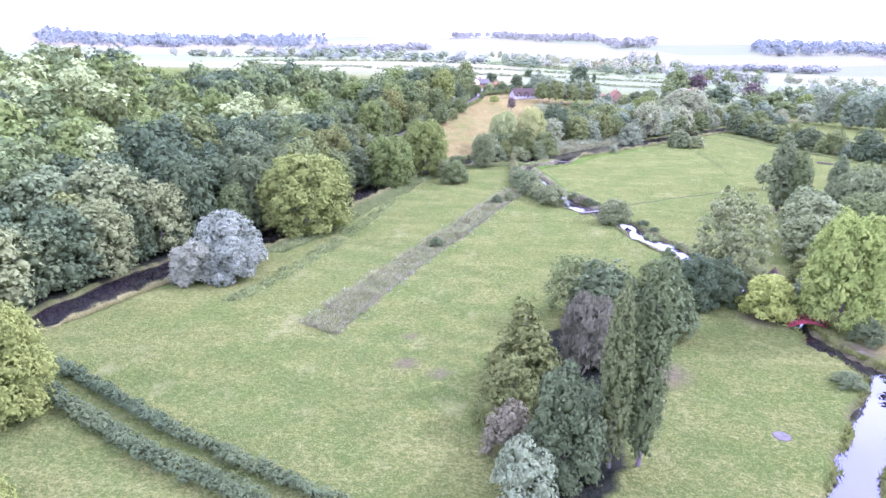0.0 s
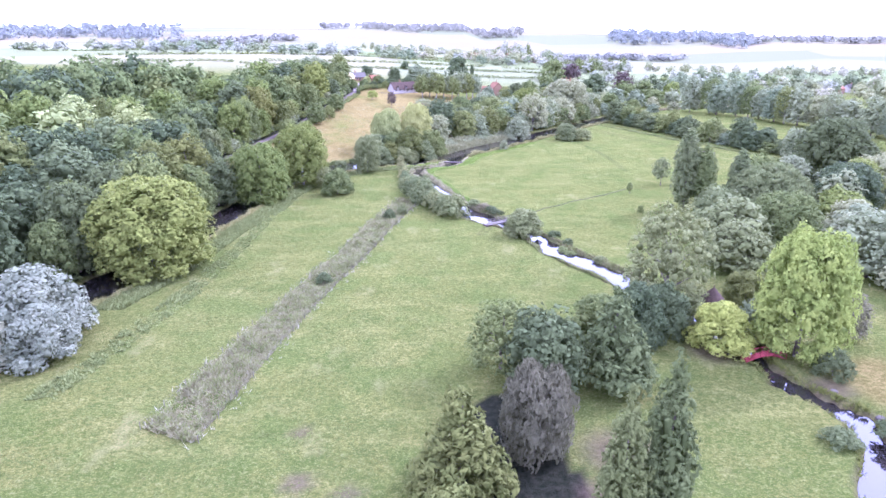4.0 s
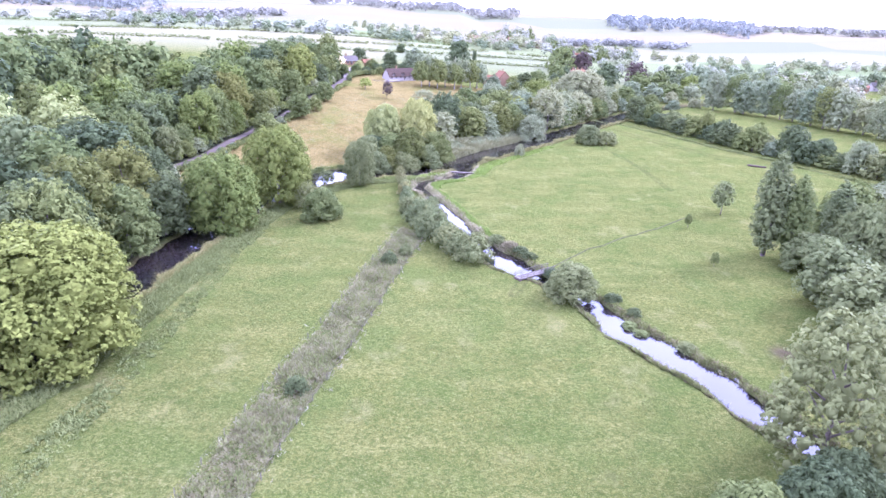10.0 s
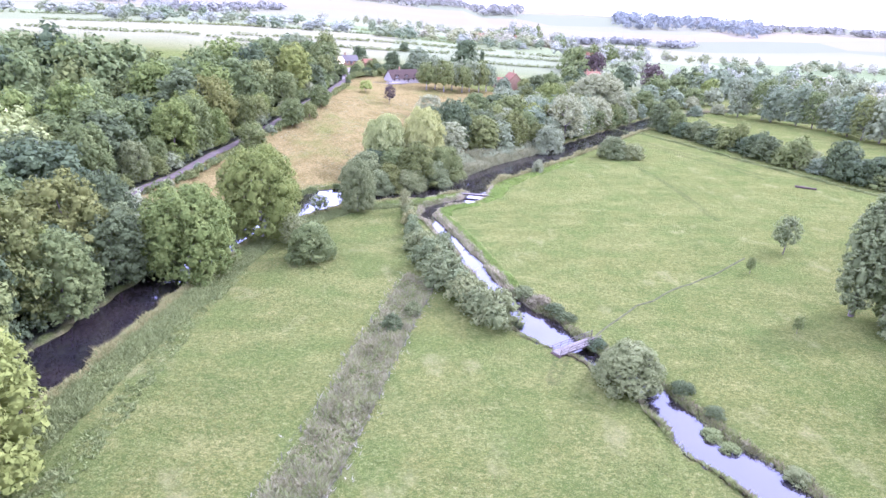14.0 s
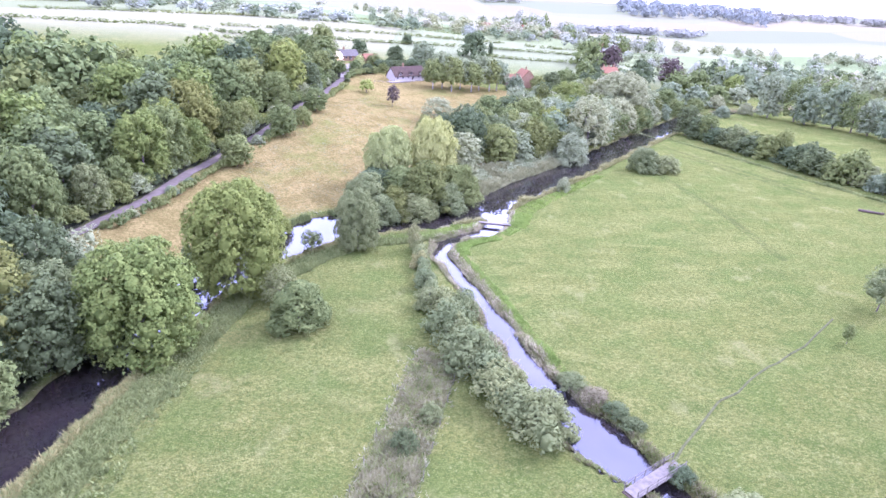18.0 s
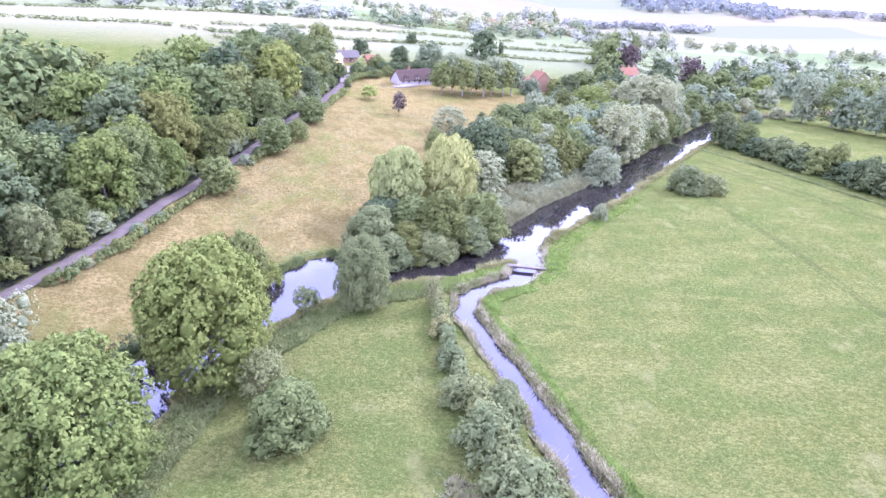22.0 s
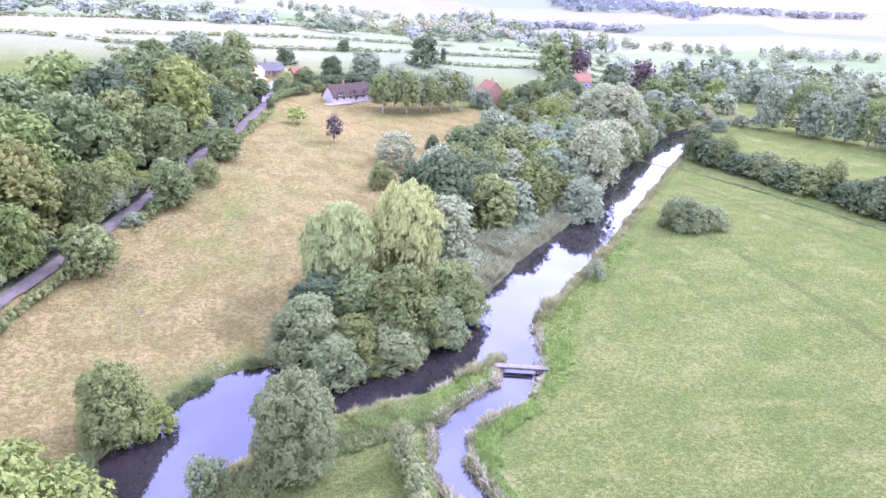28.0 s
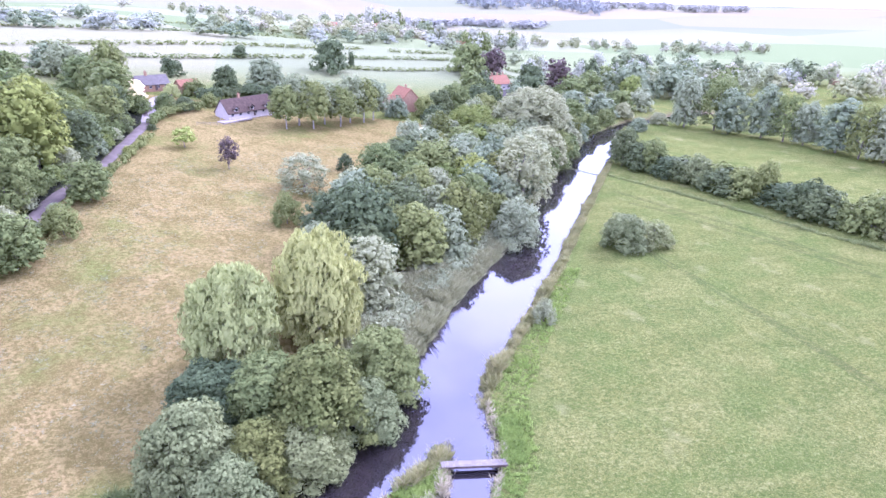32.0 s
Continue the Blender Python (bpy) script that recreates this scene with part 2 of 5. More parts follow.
streak = n.noise(1.0, 4, n.at((0.5, 0.5, 1)), rough=0.6, distort=1.2)
green = n.mix(n.ramp(streak, (0.4, (0.3, 0.3, 0.3)), (0.52, (0, 0, 0))), green, (0.074, 0.100, 0.019))
blade = n.noise(4.2, 4, rough=0.7)
green = n.mix(n.ramp(blade, (0.38, (0.6, 0.6, 0.6)), (0.5, (0, 0, 0))), green, (0.063, 0.088, 0.016))
green = n.mix(n.ramp(blade, (0.54, (0, 0, 0)), (0.68, (0.6, 0.6, 0.6))), green, (0.239, 0.233, 0.079))
dry = n.noise(0.11, 4, n.at((1.0, 0.7, 1)), rough=0.6)
green = n.mix(n.ramp(dry, (0.6, (0, 0, 0)), (0.7, (0.45, 0.45, 0.45))), green, (0.222, 0.205, 0.069))
hay = n.ramp(mid, (0.4, (0.159, 0.124, 0.034)), (0.5, (0.224, 0.176, 0.053)), (0.6, (0.250, 0.189, 0.062)))
hay = n.mix(n.ramp(fine, (0.47, (0, 0, 0)), (0.6, (0.85, 0.85, 0.85))), hay, (0.129, 0.110, 0.026))
hay = n.mix(n.ramp(grain, (0.5, (0, 0, 0)), (0.6, (0.5, 0.5, 0.5))), hay, (0.297, 0.242, 0.082))
hay = n.mix(n.ramp(n.noise(0.05, 4, rough=0.6), (0.52, (0, 0, 0)), (0.68, (0.65, 0.65, 0.65))), hay, (0.119, 0.149, 0.026))
hay = n.mix(n.ramp(clump, (0.42, (0.65, 0.65, 0.65)), (0.53, (0, 0, 0))), hay, (0.112, 0.093, 0.022))
floor_shade_c = n.ramp(fine, (0.3, (0.013, 0.017, 0.009)), (0.7, (0.036, 0.035, 0.019)))
soil = n.ramp(fine, (0.3, (0.085, 0.058, 0.033)), (0.7, (0.15, 0.108, 0.066)))
# Farmland in the distance, in strips of stubble and pasture.
cells = n.add("TexVoronoi", Vector=n.at((0.002, 0.004, 0.000)), Scale=1.0)
pick = n.add("SeparateColor", Color=cells.outputs["Color"])
farm = n.ramp(pick.outputs["Red"], (0.0, (0.215, 0.209, 0.102)), (0.25, (0.136, 0.170, 0.060)), (0.5, (0.241, 0.231, 0.122)), (0.72, (0.163, 0.187, 0.071)), (0.9, (0.232, 0.217, 0.109)))
farm = n.mix(n.ramp(mid, (0.3, (0, 0, 0)), (0.8, (0.35, 0.35, 0.35))), farm, (0.15, 0.17, 0.06))
where = n.add("SeparateXYZ", Vector=n.at())
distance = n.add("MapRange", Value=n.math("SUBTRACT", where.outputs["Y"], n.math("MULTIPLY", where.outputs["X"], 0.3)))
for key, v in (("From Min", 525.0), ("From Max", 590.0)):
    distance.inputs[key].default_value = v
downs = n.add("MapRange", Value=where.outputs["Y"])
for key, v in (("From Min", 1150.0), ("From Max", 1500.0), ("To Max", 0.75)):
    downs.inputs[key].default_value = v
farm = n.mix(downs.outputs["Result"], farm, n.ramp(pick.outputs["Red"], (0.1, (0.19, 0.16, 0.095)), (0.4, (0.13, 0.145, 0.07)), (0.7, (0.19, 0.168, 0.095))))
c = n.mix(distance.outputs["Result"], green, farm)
c = n.mix(part_of.outputs["Red"], c, hay)
c = n.mix(part_of.outputs["Green"], c, floor_shade_c)
c = n.mix(part_of.outputs["Blue"], c, soil)
# Twin wheel tracks, by the distance from the middle of each track.
track = n.add("Attribute")
track.attribute_name = "track"
rut = n.ramp(n.math("ABSOLUTE", n.math("SUBTRACT", track.outputs["Fac"], 0.85)), (0.2, (1, 1, 1)), (0.6, (0, 0, 0)))
c = n.mix(n.math("MULTIPLY", rut, n.ramp(mid, (0.35, (0.15, 0.15, 0.15)), (0.6, (0.45, 0.45, 0.45)))), c, (0.05, 0.062, 0.018))
n.bump(n.math("ADD", n.math("MULTIPLY", fine, 1.0), n.math("MULTIPLY", blade, 0.7)), 1.0, 0.6)
GROUND_MAT = n.colour(c)
# ---------- lie of the land ----------
RIVER = [(-112, 20, 4), (-96, 68, 4), (-86, 103, 4), (-81.8, 125, 5.6), (-74, 148, 6.2), (-66.3, 172, 5.3), (-61.8, 206, 5),
         (-57.3, 237, 5.2), (-53, 263, 5.5), (-41.5, 288, 7.5), (-30, 303, 9), (-17, 307, 9), (-2.5, 312, 7.4), (9.5, 321, 7), (19, 334, 6.8),
         (32, 351, 8), (50, 373, 7.5), (66, 395, 7.5), (87, 423, 7.5), (110, 454, 7.5), (157, 515, 7), (195, 546, 6), (260, 570, 6)]
STREAM = [(16.5, 322, 3.0), (14.5, 314, 3.4), (13.2, 307, 2.9), (10, 301.5, 2.5), (3, 296.8, 2.3), (-1.2, 293, 2.0), (-2.5, 286, 1.8), (1, 274, 1.8), (5.3, 260, 1.8), (9, 244, 2),
          (12, 232, 2.2), (15.5, 223, 3), (18, 217, 4.6), (22.3, 210, 2.2), (25.5, 206, 2), (31.5, 196, 2.2), (33.8, 186, 3.2),
          (39, 176, 3.4), (44, 166.5, 3), (47, 157, 2.8), (51, 146, 1.9), (55.3, 135, 1.5), (56, 128, 1.3), (56.6, 121, 1.3),
          (59, 115.5, 1.3), (61.8, 110.5, 1.5), (59.4, 103.5, 1.9), (54.5, 95.5, 1.9), (48.3, 84.7, 1.9), (41.6, 73, 1.9)]
WATER = -0.7


def smooth(a, b, v):
    k = np.clip((np.asarray(v, float) - a) / (b - a), 0, 1)
    return k * k * (3 - 2 * k)


def bank(line, x, y):
    """Distance to the edge of a water course (below 0 in it), and on which side: +1 left, -1 right."""
    x, y = np.asarray(x, float), np.asarray(y, float)
    best, side = np.full(x.shape, 1e9), np.ones(x.shape)
    for (ax, ay, aw), (bx, by, bw) in zip(line, line[1:]):
        dx, dy = bx - ax, by - ay
        k = np.clip(((x - ax) * dx + (y - ay) * dy) / (dx * dx + dy * dy), 0, 1)
        d = np.hypot(x - ax - k * dx, y - ay - k * dy) - (aw + k * (bw - aw))
        near = d < best
        best, side = np.where(near, d, best), np.where(near, np.sign(dx * (y - ay) - dy * (x - ax) + 1e-9), side)
    if line[0][2]:
        best = best + 0.4 * np.sin(x * 0.55 + 1.7 * np.sin(y * 0.21)) + 0.4 * np.sin(y * 0.62 + 1.4 * np.sin(x * 0.17))
    return best, side


def land(x, y):
    """The ground's height without river beds."""
    x, y = np.asarray(x, float), np.asarray(y, float)
    d, side = bank(RIVER, x, y)
    s = np.where(side > 0, np.maximum(d, 0), 0)
    z = (0.165 * np.maximum(s - 5, 0) - 0.055 * np.maximum(s - 150, 0) - 0.1 * np.maximum(s - 270, 0)) * (1 - smooth(115, 230, x))
    z = np.minimum(z, 46) * (1 - 0.5 * smooth(620, 800, y) * smooth(-250, 100, x))
    r = np.hypot(x, y - 150)
    z = z + 13 * smooth(500, 900, y) * smooth(-700, 100, x) * (1 - 0.6 * smooth(250, 600, x))
    z = z + smooth(1150, 3100, r) * (88 + 14 * np.sin(x / 620 + 0.6) + 8 * np.sin(x / 230 + y / 500)) * smooth(-200, 900, y)
    furrows = 0.09 * np.sin((y + 0.22 * x) * 0.75 + 1.5 * np.sin(x / 14)) * smooth(5, 12, d) * np.where((side < 0) & (x > -60) & (x < 60), 1, 0)
    return z + furrows + 0.25 * np.sin(x / 17 + 1) * np.sin(y / 23) * smooth(4, 30, d)


def ground_z(x, y):
    x, y = np.asarray(x, float), np.asarray(y, float)
    d = np.minimum(bank(RIVER, x, y)[0], bank(STREAM, x, y)[0])
    return land(x, y) - 1.7 * (1 - smooth(-0.5, 1.3, d))


# ---------- helpers for meshes ----------
def mesh_of(name, verts, faces, mat=None, smooth_faces=False):
    me = bpy.data.meshes.new(name)
    verts, faces = np.asarray(verts, np.float32), np.asarray(faces, np.int32)
    k = faces.shape[1]
    me.vertices.add(len(verts))
    me.vertices.foreach_set("co", verts.ravel())
    me.loops.add(faces.size)
    me.loops.foreach_set("vertex_index", faces.ravel())
    me.polygons.add(len(faces))
    me.polygons.foreach_set("loop_start", np.arange(0, faces.size, k, dtype=np.int32))
    me.polygons.foreach_set("use_smooth", np.full(len(faces), smooth_faces))
    me.update(calc_edges=True)
    if mat:
        me.materials.append(mat)
    return me


def part(name, bm, material, parent, label=""):
    """Links a bmesh as one mesh object under a thing or a part."""
    me = bpy.data.meshes.new(name)
    bm.to_mesh(me)
    bm.free()
    me.materials.append(material)
    ob = new(name, me)
    ob.parent = parent
    return tagged(ob, label)


def put(name, me, parent=None, m=None, mat=None):
    ob = new(name, me)
    ob.parent = parent
    if m is not None:
        ob.matrix_basis = m
    if mat:
        if not me.materials:
            me.materials.append(mat)
        ob.material_slots[0].link = "OBJECT"
        ob.material_slots[0].material = mat
    return ob


def box(bm, size, m, bevel=0.0):
    made = bmesh.ops.create_cube(bm, size=1, matrix=m @ Matrix.Diagonal((*size, 1)))
    if bevel:
        edges = list({e for v in made["verts"] for e in v.link_edges})
        bmesh.ops.bevel(bm, geom=edges, offset=bevel, segments=1, affect="EDGES")
    return bm


def boxed(size, m, bevel=0.0):
    return box(bmesh.new(), size, m, bevel)


def rod(bm, a, b, r0, r1=None, sides=6):
    a, b = Vector(a), Vector(b)
    r1 = r0 if r1 is None else r1
    turn = (b - a).to_track_quat("Z", "Y").to_matrix().to_4x4()
    bmesh.ops.create_cone(bm, cap_ends=True, segments=sides, radius1=r0, radius2=r1, depth=(b - a).length,
                          matrix=Matrix.Translation((a + b) / 2) @ turn)
    return bm


def along(line, step):
    """Points at even steps along a line of (x, y, ...) rows, as an array."""
    pts = np.array([p[:2] for p in line], float)
    seg = np.hypot(*np.diff(pts, axis=0).T)
    run = np.r_[0, np.cumsum(seg)]
    t = np.arange(0, run[-1], step)
    return np.c_[np.interp(t, run, pts[:, 0]), np.interp(t, run, pts[:, 1])]


def gap(line, x, y):
    """Distance to a line of (x, y) rows, and side (+1 left)."""
    return bank([(p[0], p[1], 0.0) for p in line], x, y)


def inside(poly, x, y):
    x, y = np.asarray(x, float), np.asarray(y, float)
    hit = np.zeros(x.shape, bool)
    for (ax, ay), (bx, by) in zip(poly, poly[1:] + poly[:1]):
        cross = ((ay > y) != (by > y)) & (x < (bx - ax) * (y - ay) / (by - ay + 1e-12) + ax)
        hit ^= cross
    return hit


# ---------- ground ----------
ROAD = [(-150, 120), (-128, 190), (-104, 240), (-86, 278), (-79.5, 304), (-76, 327), (-70.5, 350), (-61.5, 382), (-51.5, 427), (-46, 470), (-50, 492), (-62, 515), (-90, 560)]
PATHS = [[(22, 211), (19, 205), (16, 198)],
         [(83, 368), (85, 342), (86, 324), (85, 306), (84, 287)], [(103, 409), (109, 400), (116, 380), (122, 366), (128, 343)],
         [(105, 422), (112, 405), (121, 383), (131, 350)]]
SHEEP_TRACK = [(25.5, 211.5), (29, 216), (33, 220), (36.4, 223.8), (39, 226.5), (43, 228.7), (47, 232.5), (52.4, 236.5), (55, 238), (58.6, 240.7), (63, 243.5), (68, 248), (76, 255)]


def spread(lo, hi, step, far, grow):
    mid = list(np.arange(lo, hi + step / 2, step))
    up, d = [mid[-1]], step
    while up[-1] < far:
        d = min(d * grow, 130)
        up.append(up[-1] + d)
    down, d = [mid[0]], step
    while down[-1] > -far:
        d = min(d * grow, 130)
        down.append(down[-1] - d)
    return np.array(down[:0:-1] + mid + up[1:])


gx, gy = spread(-108, 190, 1.45, 4300, 1.15), spread(58, 530, 1.45, 4300, 1.15)
X, Y = np.meshgrid(gx, gy)
x, y = X.ravel(), Y.ravel()
z = ground_z(x, y)
d_river, side = bank(RIVER, x, y)
d_stream = bank(STREAM, x, y)[0]
d_road, road_side = gap(ROAD, x, y)
rough = np.array([noise.noise((a * 0.9, b * 0.9, 0)) if -120 < a < 170 and 50 < b < 480 else 0 for a, b in zip(x, y)])
z = z + 0.09 * rough * (np.minimum(d_river, d_stream) > 1)
idx = np.arange(len(x)).reshape(X.shape)
faces = np.stack([idx[:-1, :-1], idx[:-1, 1:], idx[1:, 1:], idx[1:, :-1]], -1).reshape(-1, 4)
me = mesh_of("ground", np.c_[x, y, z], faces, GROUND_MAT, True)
hay = ((side > 0) & (d_river > 2.5) & (road_side < 0) & (y > 246) & (y < 505) & (x < 75)).astype(float)
hay *= smooth(1.5, 7, d_river) * smooth(1.7, 2.6, d_road)
hay = np.maximum(hay, 0.8 * (1 - smooth(0.7, 1.1, np.hypot((x - 74) / 10, (y - 118) / 10))))
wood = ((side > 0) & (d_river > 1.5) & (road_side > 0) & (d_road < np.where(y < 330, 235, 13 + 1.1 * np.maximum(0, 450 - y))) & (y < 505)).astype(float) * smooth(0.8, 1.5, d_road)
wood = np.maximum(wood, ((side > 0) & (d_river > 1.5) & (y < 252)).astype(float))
# Shade under the conifers and poplars, painted as a dark ellipse of floor colour.
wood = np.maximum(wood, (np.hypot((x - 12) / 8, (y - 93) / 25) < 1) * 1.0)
soil = np.zeros(len(x))
track = np.full(len(x), 50.0)
for path in PATHS:
    track = np.minimum(track, gap(path, x, y)[0])
soil = np.maximum(soil, 0.85 * (1 - smooth(0.0, 1.0, np.minimum(d_river, d_stream))))
soil = np.maximum(soil, 0.75 * (1 - smooth(0.2, 1.3, gap([(-44.9, 244.1), (-42.9, 252.2), (-40.6, 260.9), (-38.1, 268.4), (-33.6, 280.4)], x, y)[0])))
for cx, cy, r in ((-15.5, 109, 1.6), (-14, 99, 2.2), (-8, 97, 2), (24.5, 206, 2.5), (30, 196, 3.0), (19, 214, 2), (50, 130, 5), (60, 176, 3), (26, 104, 6), (22, 96, 4), (62, 118, 4)):
    soil = np.maximum(soil, 0.7 * (1 - smooth(0.3, 1.2, np.hypot(x - cx, y - cy) / r)))
attr = me.color_attributes.new("zone", "FLOAT_COLOR", "POINT")
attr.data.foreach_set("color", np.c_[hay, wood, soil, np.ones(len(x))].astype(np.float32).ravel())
me.attributes.new("track", "FLOAT", "POINT").data.foreach_set("value", track.astype(np.float32))
tagged(new("ground", me), "green grazed meadow with a dry hay field and wooded slope", "ground", kind="structure")


def ribbon(name, line, half, lift, mat, label, category, flat=None, step=2.0):
    pts = along(line, step)
    tan = np.gradient(pts, axis=0)
    tan /= np.hypot(*tan.T)[:, None]
    nor = np.c_[-tan[:, 1], tan[:, 0]]
    if np.ndim(half) == 0:
        w = np.full(len(pts), half)
    else:
        w = np.interp(np.arange(len(pts)) * step, np.r_[0, np.cumsum(np.hypot(*np.diff(np.array(line)[:, :2], axis=0).T))], half)
    across = np.linspace(-1, 1, 5)
    rows = pts[:, None] + across[None, :, None] * (w[:, None] * 1.0)[:, None, :].transpose(0, 2, 1) * nor[:, None]
    rx, ry = rows[..., 0].ravel(), rows[..., 1].ravel()
    rz = np.full(len(rx), flat) if flat is not None else np.repeat(land(pts[:, 0], pts[:, 1]), 5) + lift + np.tile([-0.25, 0, 0.05, 0, -0.25], len(pts))
    i = np.arange(len(rx)).reshape(-1, 5)
    f = np.stack([i[:-1, :-1], i[:-1, 1:], i[1:, 1:], i[1:, :-1]], -1).reshape(-1, 4)
    return tagged(new(name, mesh_of(name, np.c_[rx, ry, rz], f[:, ::-1], mat, True)), label, category, kind="structure")


ribbon("water_river", RIVER, [r[2] + 1.5 for r in RIVER], 0, WATER_MAT, "still dark river water between grassy banks", "water", WATER)
ribbon("water_stream", STREAM, [r[2] + 1.4 for r in STREAM], 0, WATER_MAT, "narrow bright stream winding through the meadow", "water", WATER - 0.01)
ribbon("road", ROAD, 2.0, 0.28, ROAD_MAT, "narrow grey country lane along the wood", "road", None, 3.0)
ribbon("sheep_track", SHEEP_TRACK, 0.26, 0.14, TRODDEN, "narrow trodden sheep track through the meadow grass", "path", None, 1.0)
ribbon("gravel_drive", [(-46.2, 468), (-47, 480), (-48.5, 490), (-47, 500), (-43, 508)], 3.2, 0.33, GRAVEL, "pale gravel drive beside the lane and houses", "drive", None, 2.5)


# ---------- trees ----------
def unit(v):
    return v / np.maximum(np.linalg.norm(v, axis=-1, keepdims=True), 1e-9)


BALL = {}
for level in (1, 2):
    ico = bmesh.new()
    bmesh.ops.create_icosphere(ico, subdivisions=level, radius=1)
    BALL[level] = np.array([v.co for v in ico.verts]), np.array([[v.index for v in f.verts] for f in ico.faces])
    ico.free()


def leaves(rng, centre, normal, size, long=1.0, hang=0.0, single=False):
    """Leaf sprays facing about along normal: folded, of two triangles, or single ones of one."""
    n = len(centre)
    nor = unit(normal + rng.normal(0, 0.26, (n, 3)))
    a = unit(np.cross(nor, rng.normal(0, 1, (n, 3))))
    if hang:
        a = unit(a * (1 - hang) + np.array([0, 0, -1.0]) * hang)
        nor = unit(np.cross(a, np.cross(nor, a)))
    b = np.cross(nor, a)
    s = (size * rng.uniform(0.6, 1.35, n))[:, None]
    if single:
        v = np.stack([centre - a * s * 0.5 * long, centre + b * s * 0.5 + a * s * 0.3, centre - b * s * 0.5 + a * s * 0.42 * long], 1)
        return v.reshape(-1, 3), np.arange(3 * n).reshape(-1, 3)
    v = np.stack([centre - a * s * 0.5 * long, centre + b * s * 0.42 - nor * s * 0.16, centre + a * s * 0.5 * long, centre - b * s * 0.42 - nor * s * 0.16], 1)
    q = np.arange(n)[:, None] * 4
    f = np.concatenate([q + [0, 1, 2], q + [0, 2, 3]])
    return v.reshape(-1, 3), f


def crown_mesh(name, seed, lobes, count, size, long=1.0, hang=0.0, core=0.84, fringe=0.03, level=1, single=False, tuft=5):
    """Lobes (x, y, z, rx, rz) of foliage: leaf sprays gathered in tufts all over the boughs, round an inside of twigs that shows in the gaps."""
    rng = np.random.default_rng(seed)
    lobes = np.array(lobes, float)
    vs, fs, k = [], [], 0
    ball, tris = BALL[level]
    for i, (lx, ly, lz, rx, rz) in enumerate(lobes):
        bumps = 0.95 + 0.13 * np.sin(ball @ rng.normal(0, 3.2, 3) + rng.uniform(0, 6)) + rng.normal(0, 0.09, len(ball))
        vs.append(ball * bumps[:, None] * core * 0.64 * np.array([rx, rx, rz]) + (lx, ly, lz))
        fs.append(tris + k)
        k += len(ball)
    weight = lobes[:, 3] ** 1.3 * lobes[:, 4] ** 0.7
    many = max(4, count // tuft)
    pick = rng.choice(len(lobes), int(many * 6), p=weight / weight.sum())
    way = unit(rng.normal(0, 1, (len(pick), 3)))
    way[:, 2] = np.where(way[:, 2] < -0.4, -way[:, 2], way[:, 2])
    rad = lobes[pick][:, [3, 3, 4]]
    swell = sum(np.sin(way @ rng.normal(0, 4.5, 3) + pick * 1.7 + rng.uniform(0, 6)) for _ in range(3)) * 0.05
    pos = lobes[pick, :3] + way * rad * (core + fringe + swell + rng.normal(0, 0.07, len(pick)))[:, None]
    # Only what lies outside the other lobes shows.
    deep = np.zeros(len(pos), bool)
    for lx, ly, lz, rx, rz in lobes:
        deep |= (((pos - (lx, ly, lz)) / (rx, rx, rz)) ** 2).sum(1) < (core * 0.8) ** 2
    pos, way = pos[~deep][:many], unit(way / rad)[~deep][:many]
    # Each tuft is a little dome of sprays, fuller on top.
    own = np.repeat(np.arange(len(pos)), tuft)
    side = unit(rng.normal(0, 1, (len(own), 3)) + way[own] * 0.9 + np.array([0, 0, 0.55]))
    reach = (size * rng.uniform(0.8, 1.6, len(pos)) * 1.1)[own] * rng.uniform(0.55, 1.12, len(own))
    spot = pos[own] + side * reach[:, None] * np.array([1, 1, 0.8])
    v, f = leaves(rng, spot, unit(side + way[own] * 0.5), size, long, hang, single)
    vs.append(v)
    fs.append(f + k)
    me = mesh_of(name, np.concatenate(vs), np.concatenate(fs), None)
    flags = np.ones(sum(len(q) for q in fs), np.int32)
    flags[len(flags) - len(f):] = 0
    me.polygons.foreach_set("use_smooth", flags.astype(bool))
    return me


def trunk_mesh(name, seed, height, girth, spread_r, limbs=6, fork=0.3):
    rng = random.Random(seed)
    bm = bmesh.new()
    bend = [(rng.uniform(-0.25, 0.25) * k, rng.uniform(-0.25, 0.25) * k) for k in range(4)]
    pts = [Vector((bend[k][0], bend[k][1], height * 0.85 * k / 3)) for k in range(4)]
    pts[0].z = -0.5
    for k in range(3):
        rod(bm, pts[k], pts[k + 1], girth * (1 - 0.28 * k), girth * (1 - 0.28 * (k + 1)), 8)
    for i in range(limbs):
        k = fork + (0.58 - fork) * i / max(limbs - 1, 1)
        a = Vector((0, 0, height * k))
        ang = i * 2.4 + rng.uniform(-0.4, 0.4)
        mid = a + Vector((math.cos(ang), math.sin(ang), 0.7)) * spread_r * 0.35
        tip = a + Vector((math.cos(ang), math.sin(ang), 0.7)) * spread_r * 0.66
        rod(bm, a, mid, girth * 0.42, girth * 0.28, 6)
        rod(bm, mid, tip, girth * 0.28, girth * 0.06, 5)
    me = bpy.data.meshes.new(name)
    bm.to_mesh(me)
    bm.free()
    return me


